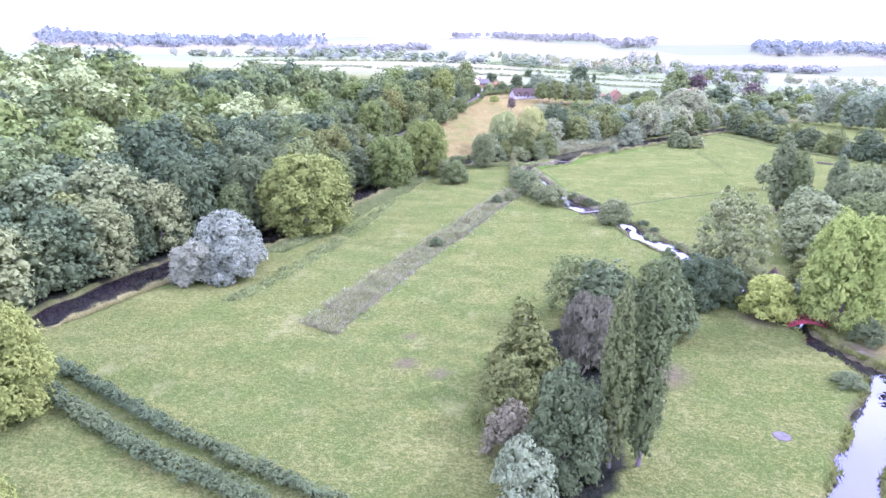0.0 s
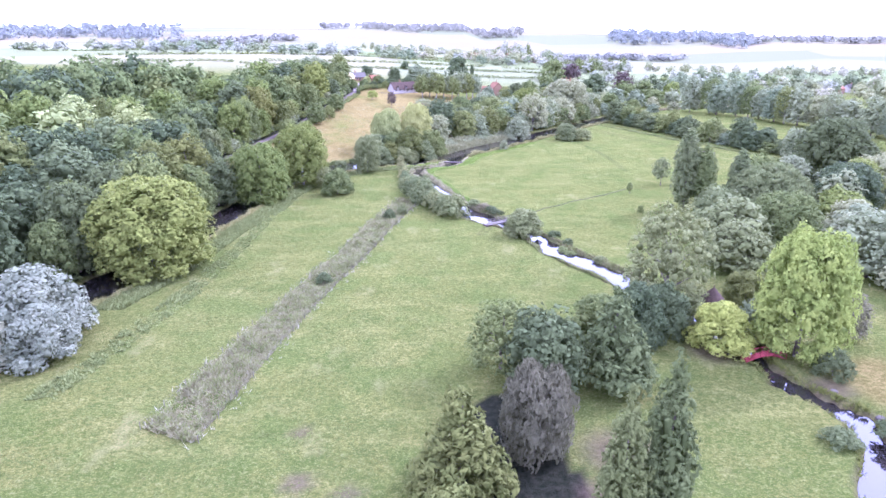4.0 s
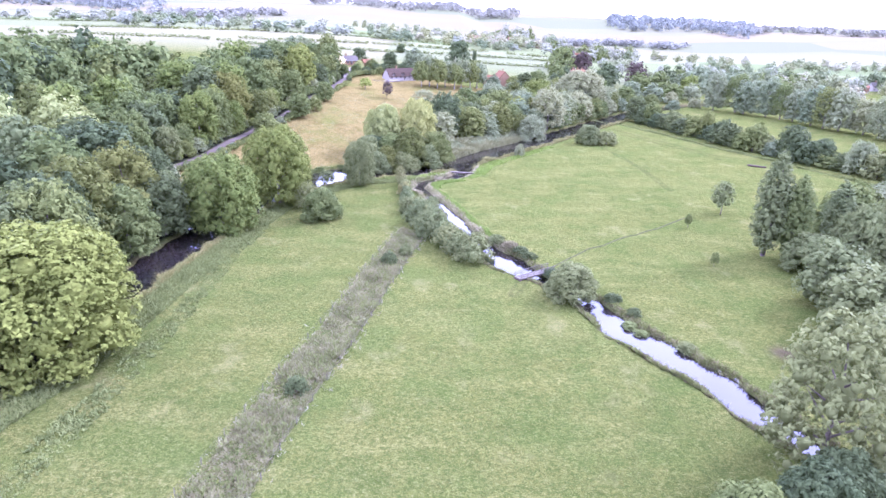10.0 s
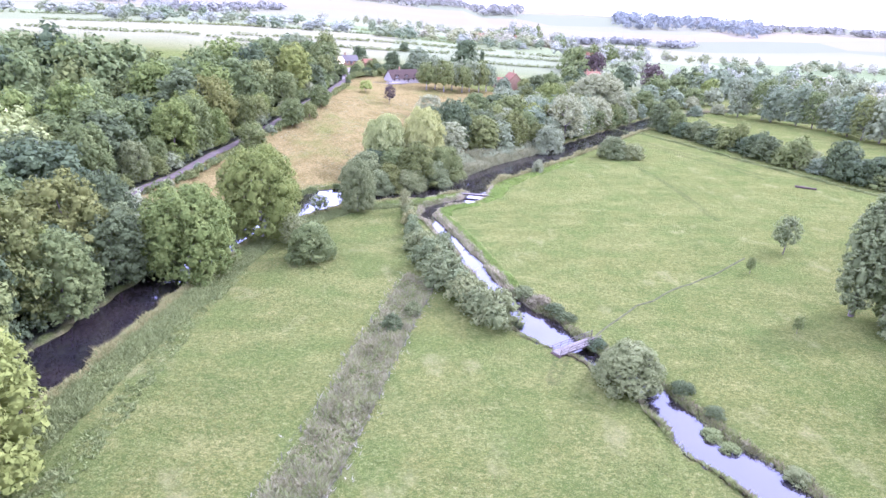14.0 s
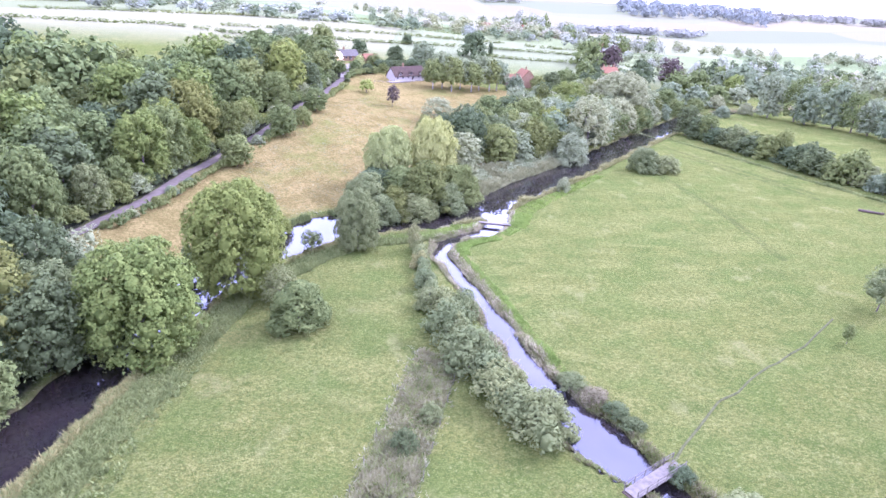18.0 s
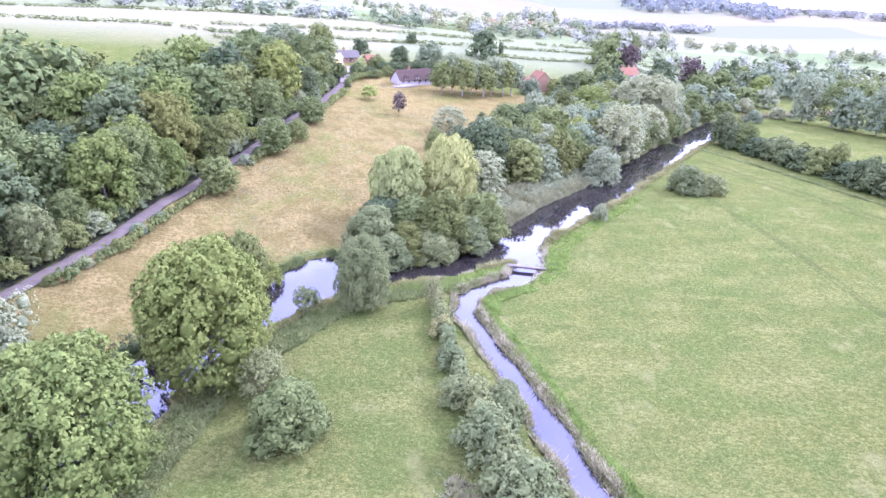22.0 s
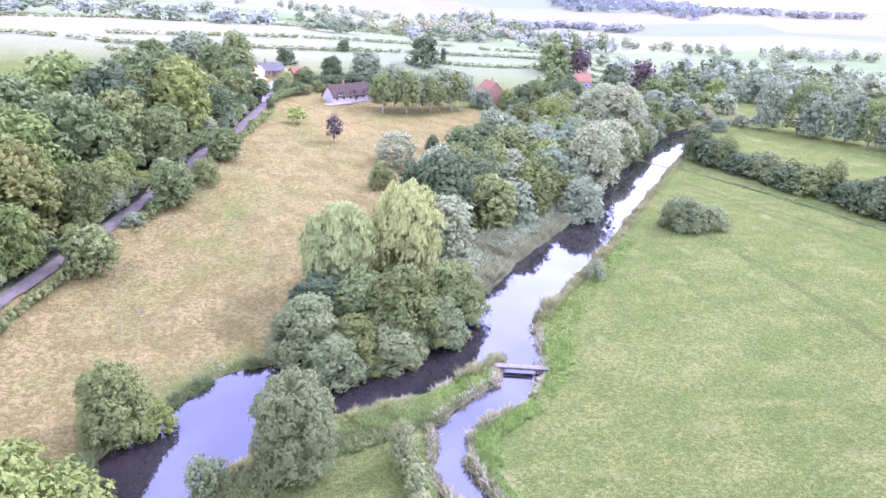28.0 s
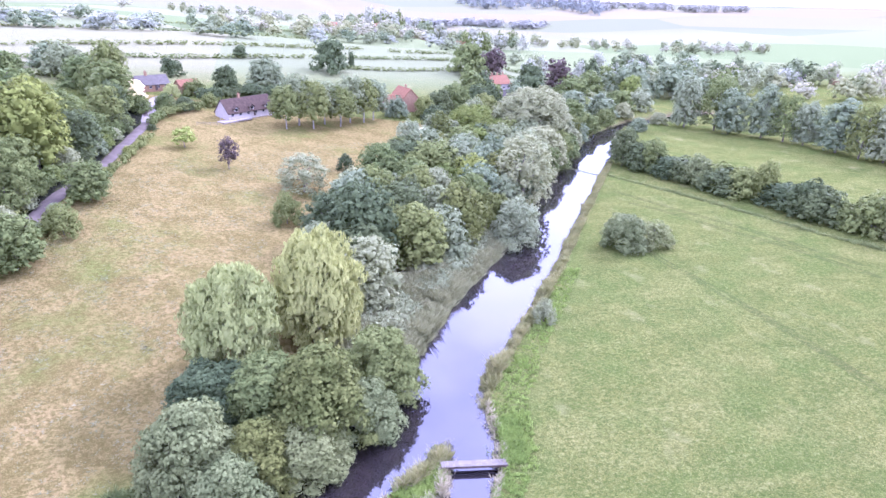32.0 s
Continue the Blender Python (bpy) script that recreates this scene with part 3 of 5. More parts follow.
def round_lobes(seed, h, r, base=0.16, n=22, lump=0.42):
    """A broad crown, closed nearly to the ground: lobes set round a dome-topped body, of uneven size."""
    rng = random.Random(seed)
    out = [(0, 0, h * 0.5, r * 0.66, h * 0.4)]
    for i in range(n):
        u = (i + 0.5) / n
        ang = i * 2.39996 + rng.uniform(-0.3, 0.3)
        ring = (0.84 + 0.16 * min(1, u / 0.3) if u < 0.42 else math.sqrt(max(0, 1 - ((u - 0.42) / 0.6) ** 2))) * rng.uniform(0.86, 1.06)
        rr = r * lump * rng.uniform(0.72, 1.2)
        low = h * base + rr * 0.75
        out.append((math.cos(ang) * ring * (r - rr * 0.7), math.sin(ang) * ring * (r - rr * 0.7), low + u * (h - rr * 0.75 - low), rr, rr * rng.uniform(0.95, 1.25)))
    for i in range(7 if base < 0.1 and n > 8 else 0):
        ang, rr = i * 0.9 + rng.uniform(-0.2, 0.2), r * lump * rng.uniform(0.75, 1.05)
        off = (r - rr) * rng.uniform(0.75, 0.98)
        out.append((math.cos(ang) * off, math.sin(ang) * off, h * base + rr * rng.uniform(0.7, 1.3), rr, rr * 0.9))
    return out


def column_lobes(seed, h, r, base=0.05, n=44):
    rng = random.Random(seed)
    out = [(0, 0, h * 0.5, r * 0.45, h * 0.42)]
    for i in range(n):
        k = (i + 0.5) / n
        wide = r * min(1, 0.5 + 2.2 * k) * min(1, 0.12 + 1.9 * (1 - k) ** 0.8)
        ang = i * 2.4
        rr = max(0.35, wide * rng.uniform(0.38, 0.55))
        off = max(0, wide - rr * 0.8)
        out.append((math.cos(ang) * off, math.sin(ang) * off, h * (base + (0.95 - base) * k), rr, rr * 2.6))
    return out


def cone_lobes(seed, h, r, base=0.08, tiers=7):
    rng = random.Random(seed)
    out = [(0, 0, h * 0.5, r * 0.35, h * 0.42)]
    for t in range(tiers):
        k = t / (tiers - 1)
        ring = r * (1 - 0.82 * k)
        m = max(3, int(9 * (1 - k)) + 2)
        for i in range(m):
            ang = i * 2 * math.pi / m + t * 0.7 + rng.uniform(-0.2, 0.2)
            rr = max(0.35, ring * rng.uniform(0.3, 0.45))
            out.append((math.cos(ang) * (ring - rr * 0.6), math.sin(ang) * (ring - rr * 0.6), h * (base + 0.05 + (0.9 - base) * k), rr, rr * 0.6))
    return out


def dome_lobes(seed, h, r, n=16):
    rng = random.Random(seed)
    out = [(0, 0, h * 0.4, r * 0.62, h * 0.4)]
    for i in range(n):
        u = (i + 0.5) / n
        ang = i * 2.39996 + rng.uniform(-0.5, 0.5)
        rr = r * rng.uniform(0.18, 0.4)
        ring = math.sqrt(max(0, 1 - u * u)) * rng.uniform(0.82, 1.1)
        out.append((math.cos(ang) * ring * (r - rr * 0.75), math.sin(ang) * ring * (r - rr * 0.75), max(rr * 0.55, u * (h - rr * 0.8) * rng.uniform(0.85, 1.04)), rr, rr * rng.uniform(0.8, 1.1)))
    return out


# Prototypes: (crown, trunk, height, radius).
PROTO = {}


def proto(kind, k, crown, trunk, h, r):
    PROTO.setdefault(kind, []).append((crown, trunk, h, r))


for k in range(4):
    proto("broad", k, crown_mesh("crown", 10 + k, round_lobes(10 + k, 20, 9.5, 0.0, 56, 0.27), 28000, 0.46, single=True), trunk_mesh("trunk", k, 20, 0.55, 8), 20, 9.5)
for k in range(6):
    proto("wood", k, crown_mesh("crown", 30 + k, round_lobes(30 + k, 17, 6.2, 0.02, 24, 0.36), 3700, 0.72, single=True), trunk_mesh("trunk", 20 + k, 17, 0.35, 5, 3), 17, 6.2)
for k in range(5):
    proto("bankside", k, crown_mesh("crown", 330 + k, round_lobes(330 + k, 17, 6.8, 0.0, 36, 0.29), 9500, 0.5, single=True), trunk_mesh("trunk", 320 + k, 17, 0.35, 5, 4), 17, 6.8)
for k in range(5):
    proto("far", k, crown_mesh("crown", 130 + k, round_lobes(130 + k, 16, 6.4, 0.0, 14, 0.44), 760, 1.35, single=True), trunk_mesh("trunk", 120 + k, 16, 0.35, 5, 2), 16, 6.4)
for k in range(5):
    proto("dome", k, crown_mesh("crown", 230 + k, dome_lobes(230 + k, 11, 6.4, 26), 3200, 0.72, single=True), trunk_mesh("trunk", 230 + k, 11, 0.3, 4.5, 3, 0.1), 11, 6.4)
for k in range(3):
    proto("blot", k, crown_mesh("crown", 250 + k, dome_lobes(250 + k, 11, 6.4, 4), 110, 2.4, single=True, tuft=6), trunk_mesh("trunk", 250 + k, 11, 0.3, 4.5, 2, 0.1), 11, 6.4)
for k in range(4):
    proto("fardome", k, crown_mesh("crown", 240 + k, dome_lobes(240 + k, 11, 6.4, 15), 950, 1.3, single=True), trunk_mesh("trunk", 240 + k, 11, 0.3, 4.5, 2, 0.1), 11, 6.4)
for k in range(4):
    proto("speck", k, crown_mesh("crown", 150 + k, round_lobes(150 + k, 16, 6.4, 0.0, 6, 0.5), 300, 1.7, single=True, tuft=8), trunk_mesh("trunk", 150 + k, 16, 0.35, 5, 2), 16, 6.4)
for k in range(4):
    proto("medium", k, crown_mesh("crown", 50 + k, round_lobes(50 + k, 13, 5.4, 0.02, 26, 0.36), 4200, 0.64, single=True), trunk_mesh("trunk", 40 + k, 13, 0.28, 4.5), 13, 5.4)
for k in range(2):
    proto("column", k, crown_mesh("crown", 60 + k, column_lobes(60 + k, 27, 2.7), 9500, 0.3, 1.7, 0.0, 0.8, 0.08), trunk_mesh("trunk", 60 + k, 27, 0.4, 1.5, 4), 27, 2.7)
for k in range(2):
    proto("willow", k, crown_mesh("crown", 70 + k, round_lobes(70 + k, 19, 8, 0.0, 34, 0.33), 19000, 0.4, 2.3, 0.68, 0.84, 0.04, single=True), trunk_mesh("trunk", 70 + k, 19, 0.5, 6), 19, 8)
for k in range(2):
    proto("conifer", k, crown_mesh("crown", 80 + k, cone_lobes(80 + k, 14, 4.8), 4800, 0.48, 1.7, 0.3, 0.78, 0.2), trunk_mesh("trunk", 80 + k, 14, 0.32, 3, 4), 14, 4.8)
for k in range(3):
    proto("bush", k, crown_mesh("crown", 90 + k, dome_lobes(90 + k, 6, 4, 24), 3400, 0.32), trunk_mesh("trunk", 90 + k, 6, 0.14, 2.6, 5, 0.1), 6, 4)
for k in range(4):
    proto("alder", k, crown_mesh("crown", 190 + k, dome_lobes(190 + k, 13, 6.5, 40), 15000, 0.42, single=True), trunk_mesh("trunk", 190 + k, 13, 0.3, 4.5, 5, 0.1), 13, 6.5)
for k in range(3):
    proto("lime", k, crown_mesh("crown", 180 + k, round_lobes(180 + k, 17, 6.5, 0.16, 26, 0.36), 3400, 0.72, single=True), trunk_mesh("trunk", 180 + k, 17, 0.32, 5, 5, 0.2), 17, 6.5)
for k in range(3):
    proto("airy", k, crown_mesh("crown", 95 + k, round_lobes(95 + k, 20, 8, 0.06, 40, 0.24), 5200, 0.55, 1.2, 0, 0.62, 0.3), trunk_mesh("trunk", 95 + k, 20, 0.42, 7, 9, 0.2), 20, 8)
for k in range(2):
    proto("young", k, crown_mesh("crown", 97 + k, round_lobes(97 + k, 9, 3.2, 0.16, 18, 0.38), 1700, 0.36), trunk_mesh("trunk", 97 + k, 9, 0.14, 2.4, 4), 9, 3.2)

chance = random.Random(5)
SQUAT = {"wood": "dome", "far": "fardome"}


def tree(kind, x, y, h, r, leaves_of, label, name="tree", category="tree", group="", bark=None, lean=0.0, which=None):
    options = PROTO[SQUAT.get(kind, kind) if h < 2.1 * r else kind]
    crown, trunk, h0, r0 = options[chance.randrange(len(options)) if which is None else which % len(options)]
    root = new(name)
    z = float(ground_z(x, y)) if not isinstance(x, np.ndarray) else 0
    z = max(z, WATER - 0.4)
    root.empty_display_size = 0.5
    root.matrix_basis = pose(x, y, z, lean, 0, chance.uniform(0, 360)) @ Matrix.Diagonal((r / r0 * chance.uniform(0.9, 1.1), r / r0 * chance.uniform(0.9, 1.1), h / h0, 1))
    put("trunk", trunk, root, None, bark or BARK)
    put("crown", crown, root, None, LEAF[leaves_of])
    return tagged(root, label, category, group)


def joined(name, rows, label, category):
    """Many trees, as one object of stuff. Rows: kind, x, y, height, radius, foliage."""
    vs, fs, ms, k = [], [], [], 0
    names = sorted({r[5] for r in rows})
    for kind, jx, jy, h, r, lf in rows:
        options = PROTO[SQUAT.get(kind, kind) if h < 2.1 * r else kind]
        crown, trunk, h0, r0 = options[chance.randrange(len(options))]
        co, tri = CACHE.get(crown.as_pointer()) or (None, None)
        if co is None:
            co = np.empty(len(crown.vertices) * 3, np.float32)
            crown.vertices.foreach_get("co", co)
            tri = np.empty(len(crown.loops), np.int32)
            crown.loops.foreach_get("vertex_index", tri)
            co, tri = co.reshape(-1, 3), tri.reshape(-1, 3)
            CACHE[crown.as_pointer()] = co, tri
        a = chance.uniform(0, 6.28)
        turn = np.array([[math.cos(a), -math.sin(a), 0], [math.sin(a), math.cos(a), 0], [0, 0, 1]])
        vs.append((co * np.array([r / r0, r / r0, h / h0])) @ turn.T + (jx, jy, float(land(jx, jy)) - 0.3))
        fs.append(tri + k)
        ms.append(np.full(len(tri), names.index(lf), np.int32))
        k += len(co)
    me = mesh_of(name, np.concatenate(vs), np.concatenate(fs))
    for lf in names:
        me.materials.append(LEAF[lf])
    me.polygons.foreach_set("material_index", np.concatenate(ms))
    return tagged(new(name, me), label, category, kind="stuff")


CACHE = {}


def foliage_run(name, line, width, height, leaves_of, label, category="hedge", step=1.1, size=0.4, dense=34, wobble=0.3, kind="", ragged=0.0):
    """A hedge or a band of shrubs along a line, closed and lumpy."""
    rng = random.Random(len(name) + int(abs(line[0][0] * 7)))
    lobes = []
    for hx, hy in along(line, step):
        if rng.random() < ragged * 0.3:
            continue
        tall = height * (1 + ragged * rng.uniform(-0.6, 0.6))
        for side_ in ((-0.25, 0.25) if width > 1.5 else (0,)):
            r = width * rng.uniform(0.3, 0.42)
            lobes.append((hx + rng.uniform(-wobble, wobble), hy + side_ * width + rng.uniform(-wobble, wobble),
                          float(land(hx, hy)) + tall * rng.uniform(0.4, 0.55), max(r, step * 0.62) * (1 + ragged * rng.uniform(-0.3, 0.3)), tall * rng.uniform(0.45, 0.6)))
    run = len(lobes) * step / (2 if width > 1.5 else 1)
    root = new(name)
    root.matrix_basis = pose(line[0][0], line[0][1], float(land(*line[0][:2])))
    home = root.matrix_basis.inverted()
    tagged(root, label, category, kind=kind)
    many = max(1, round(run / (10 if step < 3 else 90)))
    for k in range(many):
        some = lobes[len(lobes) * k // many:len(lobes) * (k + 1) // many]
        if some:
            me = crown_mesh("shrub", 7 + k, some, int(run * dense / many), size)
            me.materials.append(LEAF[leaves_of])
            put("shrub", me, root, home)
    return root


# Riverside and garden trees: kind, x, y, height, radius, foliage, label.
TREES = [
    ("broad", -61, 173, 22, 12.2, "plane", "huge spreading plane tree overhanging the river"),
    ("broad", -53.4, 239, 19.8, 9.8, "plane", "rounded plane tree on the river bank"),
    ("broad", -44, 262, 22.5, 9.8, "plane", "tall rounded plane tree on the river bank"),
    ("medium", -72.5, 219, 15, 6, "plane", "leafy green tree leaning over the river"),
    ("medium", -74, 200, 14, 6, "green", "leafy green tree on the river bank"),
    ("alder", -29.5, 247.5, 9.2, 5.6, "green", "dense rounded grey-green bush in the grass"),
    ("airy", -35, 257, 7.5, 3.6, "sallow", "thin pale shrub beside the plane tree"),
    ("broad", -22.5, 286, 14.5, 4.9, "sallow", "single upright grey-green alder on the river bank"),
    ("young", -33, 283, 5.5, 2.6, "sallow", "thin pale sapling on the river bank"),
    ("alder", -66, 137, 14, 8, "silver", "silvery white willow on the river bank"),
    ("alder", -61.5, 130, 10, 6, "silver", "lower silvery willow leaning over the meadow"),
    ("alder", -69, 128, 9, 5.5, "silver", "lower silvery willow leaning over the river"),
    ("broad", -66, 73, 17, 7.5, "plane", "leafy green tree beside the clipped hedges"),
    ("bush", -51, 55, 7, 4.5, "plane", "pale green bush in the near paddock"),
    ("willow", -17.5, 335, 18, 8, "golden", "golden weeping willow with hanging shoots"),
    ("willow", -3.5, 343, 20, 8, "golden", "golden weeping willow with hanging shoots"),
    ("alder", -23, 313.5, 13, 7, "sallow", "dense green alder leaning over the water"),
    ("alder", -14.5, 312.5, 9.5, 5.4, "olive", "dense dark alder leaning over the water"),
    ("alder", -5.5, 319.5, 14, 7.4, "olive", "dense grey-green alder leaning over the water"),
    ("alder", 4, 326, 13, 6.4, "green", "dense dark alder leaning over the water"),
    ("alder", -18.5, 308.5, 8.5, 5.4, "sallow", "dense grey-green alder leaning over the water"),
    ("alder", -8, 312.5, 8, 5.4, "sallow", "dense grey-green alder leaning over the water"),
    ("alder", 0, 319, 10, 6, "sallow", "dense grey-green alder leaning over the water"),
    ("alder", -13, 323, 12, 6.8, "green", "dense dark alder thicket below the willows"),
    ("alder", -20.5, 325, 10, 6.5, "dark", "dense dark alder thicket below the willows"),
    ("medium", 9.5, 371, 19.5, 7.6, "dark", "dark green tree in the riverside thicket"),
    ("medium", 21, 372, 14.5, 7, "green", "green tree in the riverside thicket"),
    ("medium", 21, 389, 13, 7.5, "dark", "dark green tree in the riverside thicket"),
    ("medium", 36.5, 385, 15, 7, "olive", "pale yellow-green willow by the river"),
    ("alder", 53, 387, 12.5, 7.5, "willow", "grey-green willow bush by the river"),
    ("airy", 66, 413, 22, 10.5, "willow", "airy grey-green willow by the river"),
    ("broad", 102, 487, 24, 14.5, "willow", "great domed grey-green willow by the river"),
    ("medium", 22.5, 419, 14, 6.5, "green", "green tree in the riverside thicket"),
    ("medium", 40.5, 425, 15, 8.5, "green", "green tree in the riverside thicket"),
    ("medium", 45, 460, 9.5, 3.4, "cream", "small tree covered in creamy white blossom"),
    ("broad", 72.5, 481, 15.5, 10.5, "plane", "bright green rounded tree near the houses"),
    ("airy", 0, 415, 10.5, 7, "willow", "gnarled sparse fruit tree in the hay field"),
    ("bush", -6, 393, 8, 3.8, "green", "small dense tree at the edge of the hay field"),
    ("bush", 14.5, 435, 5.2, 2.7, "dark", "small round dark bush in the hay field"),
    ("young", -20, 428, 9.2, 3.1, "purple", "small dark purple copper beech in the hay field"),
    ("young", -33, 445, 6.2, 3.7, "lime", "small yellow-green tree in the hay field"),
    ("alder", 78, 374, 10, 6.2, "sallow", "clump of dense grey bushes in the meadow"),
    ("bush", 87, 374, 6.8, 5.4, "sallow", "lower half of the grey bush clump in the meadow"),
    ("bush", 40, 342, 5.5, 2.4, "willow", "small grey willow bush on the river bank"),
    ("alder", -48, 297, 11, 4.6, "green", "dark bushy tree on the far river bank"),
    ("bush", -43.5, 297.5, 5.2, 3.4, "plane", "bright leafy shrub on the far river bank"),
    ("bush", -52, 383, 6.5, 4, "green", "rounded bush in the roadside hedge"),
    ("medium", -57, 370, 10.5, 4.8, "green", "hedgerow tree beside the lane"),
    ("medium", -50, 400, 9, 4.5, "green", "hedgerow tree beside the lane"),
    ("medium", -65, 339, 9.5, 5, "green", "hedgerow tree beside the lane"),
    ("column", 16.6, 78, 26, 1.95, "poplar", "tall slender poplar with upright branches"),
    ("column", 20.2, 79, 28.2, 2.2, "poplar", "tall slender poplar with upright branches"),
    ("willow", 15, 104.5, 12, 4.9, "brown", "drooping conifer with dead brown branches"),
    ("conifer", 5, 97, 14, 5.4, "olive", "yellow-green bushy conifer in the garden"),
    ("bush", 3.5, 86, 9, 5, "olive", "yellow-green bushy conifer in the garden"),
    ("alder", 11, 76, 14.5, 5, "dark", "dark dense yew at the foot of the poplars"),
    ("bush", 6.5, 70, 8, 4, "blue", "pale blue-grey conifer at the edge of the garden"),
    ("bush", 4, 79, 7.5, 3.6, "brown", "greyish brown shrub among the conifers"),
    ("airy", 13, 125, 12, 5.2, "green", "thin-crowned green tree behind the conifers"),
    ("medium", 18.5, 118.5, 13.2, 5.2, "dark", "dark green holly behind the conifers"),
    ("conifer", 29.5, 120.5, 16, 5.8, "poplar", "grey-green cedar with spreading layered branches"),
    ("alder", 30.5, 133, 10, 5, "green", "green tree at the edge of the garden lawn"),
    ("alder", 37.5, 134, 11.5, 4.8, "dark", "dark green tree below the tall willow"),
    ("airy", 47.5, 147, 21.5, 8.2, "sallow", "tall pale grey-green willow beside the stream"),
    ("broad", 62.3, 128, 21.5, 6.7, "lime", "bright yellow-green tree beside the garden beck"),
    ("alder", 51, 131.5, 8.8, 5.4, "lime", "spreading bright green maple on the lawn edge"),
    ("alder", 43.5, 137.5, 9.5, 4.6, "dark", "dark green tree beside the tall willow"),
    ("bush", 50, 141.5, 5.5, 3.6, "sallow", "grey-green shrub beside the garden hut"),
    ("bush", 60, 135, 8, 4.5, "blue", "dark green shrub behind the maple"),
    ("column", 82, 224, 27, 4.0, "sallow", "tall grey poplar at the edge of the meadow"),
    ("column", 99, 224, 20, 3.4, "sallow", "tall grey-green poplar at the edge of the meadow"),
    ("young", 88, 259, 10.2, 3.6, "sallow", "single small grey tree in the meadow"),
    ("young", 72, 245, 4, 1.1, "green", "thin sapling in the meadow"),
    ("young", 66, 216, 3.6, 0.9, "green", "thin sapling in the meadow"),
    ("column", 86.5, 221, 22, 3.6, "green", "tall green poplar at the edge of the meadow"),
    ("willow", 103, 212, 16, 12, "sallow", "broad pale willow at the edge of the meadow"),
    ("alder", 88, 213, 10, 6.7, "sallow", "dark blue-green bush at the edge of the meadow"),
    ("broad", 90, 182, 15, 8, "green", "leafy green tree at the edge of the meadow"),
    ("medium", 80, 195, 13, 6.5, "sallow", "grey-green tree at the edge of the meadow"),
    ("medium", 76, 180, 14, 7, "sallow", "blue-green tree at the edge of the meadow"),
    ("medium", 72, 168, 12, 6.5, "sallow", "grey-green tree beside the garden"),
    ("broad", 127, 214, 16, 9, "dark", "dark spreading tree beyond the meadow"),
    ("broad", 147, 253, 25, 12, "dark", "tall dark spreading tree beyond the meadow"),
    ("alder", 66, 152, 6.5, 4.6, "olive", "brownish green shrub beside the stream"),
    ("airy", 75, 134, 8.5, 3.2, "brown", "brownish green small tree in the garden"),
    ("bush", 64.5, 121.5, 4.5, 3, "dark", "low blue-green shrub in the garden"),
    ("bush", 62.6, 105, 2.8, 2.7, "dark", "low dark shrub on the pond edge"),
    ("bush", 54.5, 104.5, 2.6, 2.4, "sallow", "low pale shrub on the bank of the pond"),
    ("bush", 68, 103, 7, 4.5, "dark", "dark shrub beyond the pond"),
    ("bush", 9.5, 218.5, 7.2, 4.6, "sallow", "dense grey willow bush beside the stream"),
    ("bush", 4.8, 226, 6.5, 4.6, "sallow", "dense grey willow bush beside the stream"),
    ("bush", 0.5, 235, 7.5, 5.2, "sallow", "dense grey willow bush beside the stream"),
    ("bush", -2.5, 245, 7.5, 5, "sallow", "dense grey willow bush beside the stream"),
    ("bush", 0.5, 253, 6, 4, "sallow", "dense grey willow bush beside the stream"),
    ("bush", -5.5, 256, 5, 3.4, "sallow", "dense grey willow bush beside the stream"),
    ("bush", -6.5, 266, 4.5, 2.8, "sallow", "low willow growth beside the stream"),
    ("bush", -7.5, 276, 4, 2.4, "reed", "low willow growth beside the stream"),
    ("young", -9, 286, 7, 1.6, "reed", "slim pale young willow at the stream's end"),
    ("alder", 27.5, 197.5, 7.6, 5.2, "sallow", "dense grey bush overhanging the stream"),
    ("bush", -21, 163.5, 2.6, 2, "dark", "small dark bush in the weedy ditch"),
    ("bush", -9.7, 214.5, 3, 2.2, "dark", "small dark bush in the weedy ditch"),
    ("bush", -6, 221, 2.6, 1.9, "sallow", "small grey bush in the weedy ditch"),
]
for row in TREES:
    kind, tx, ty, th, tr, lf, label = row
    low = kind == "bush" or th < 8.5
    tree(kind, tx, ty, th, tr, lf, label, "bush" if low and kind == "bush" else "tree", "bush" if low and kind == "bush" else "tree",
         bark=PALE_BARK if lf in ("plane", "silver") else None)

# Rush clumps on the banks round the pool, and rafts of water plants.
for tx, ty, th, tr, lf in ((16.7, 230.2, 2.4, 2.6, "sallow"), (19.4, 226.8, 2.0, 2.4, "brown"), (21.6, 223, 1.8, 2.2, "dark"), (23.2, 219.8, 1.6, 1.9, "dark"), (26.2, 209.6, 1.6, 2.0, "dark"),
                       (35.9, 196.2, 1.8, 1.8, "dark"), (38.4, 190.2, 1.5, 1.6, "dark"), (43.4, 177.6, 1.6, 1.8, "sallow"), (13.2, 218.6, 1.5, 1.8, "dark")):
    tree("bush", tx, ty, th, tr, lf, "low clump of dark rushes on the stream bank", "rush_clump", "rushes", "stream rushes")
for tx, ty, th, tr in ((36.1, 186.2, 1.5, 1.7), (37.4, 183.4, 1.4, 1.5)):
    tree("bush", tx, ty, th, tr, "herb", "green raft of water plants standing in the stream", "water_plants", "water plants")

# Lime trees with bare pale stems beside the cottage.
for i, (tx, ty) in enumerate([(-1, 476), (4, 482), (9, 479), (14, 487), (20, 486), (25, 494), (31, 497), (36, 503)]):
    tree("lime", tx, ty, 15 + (i * 7 % 4) * 1.1, 6.2, ("green", "blue")[i % 2], "tall lime tree with a pale stem in a close row", group="row of limes", bark=PALE_BARK)

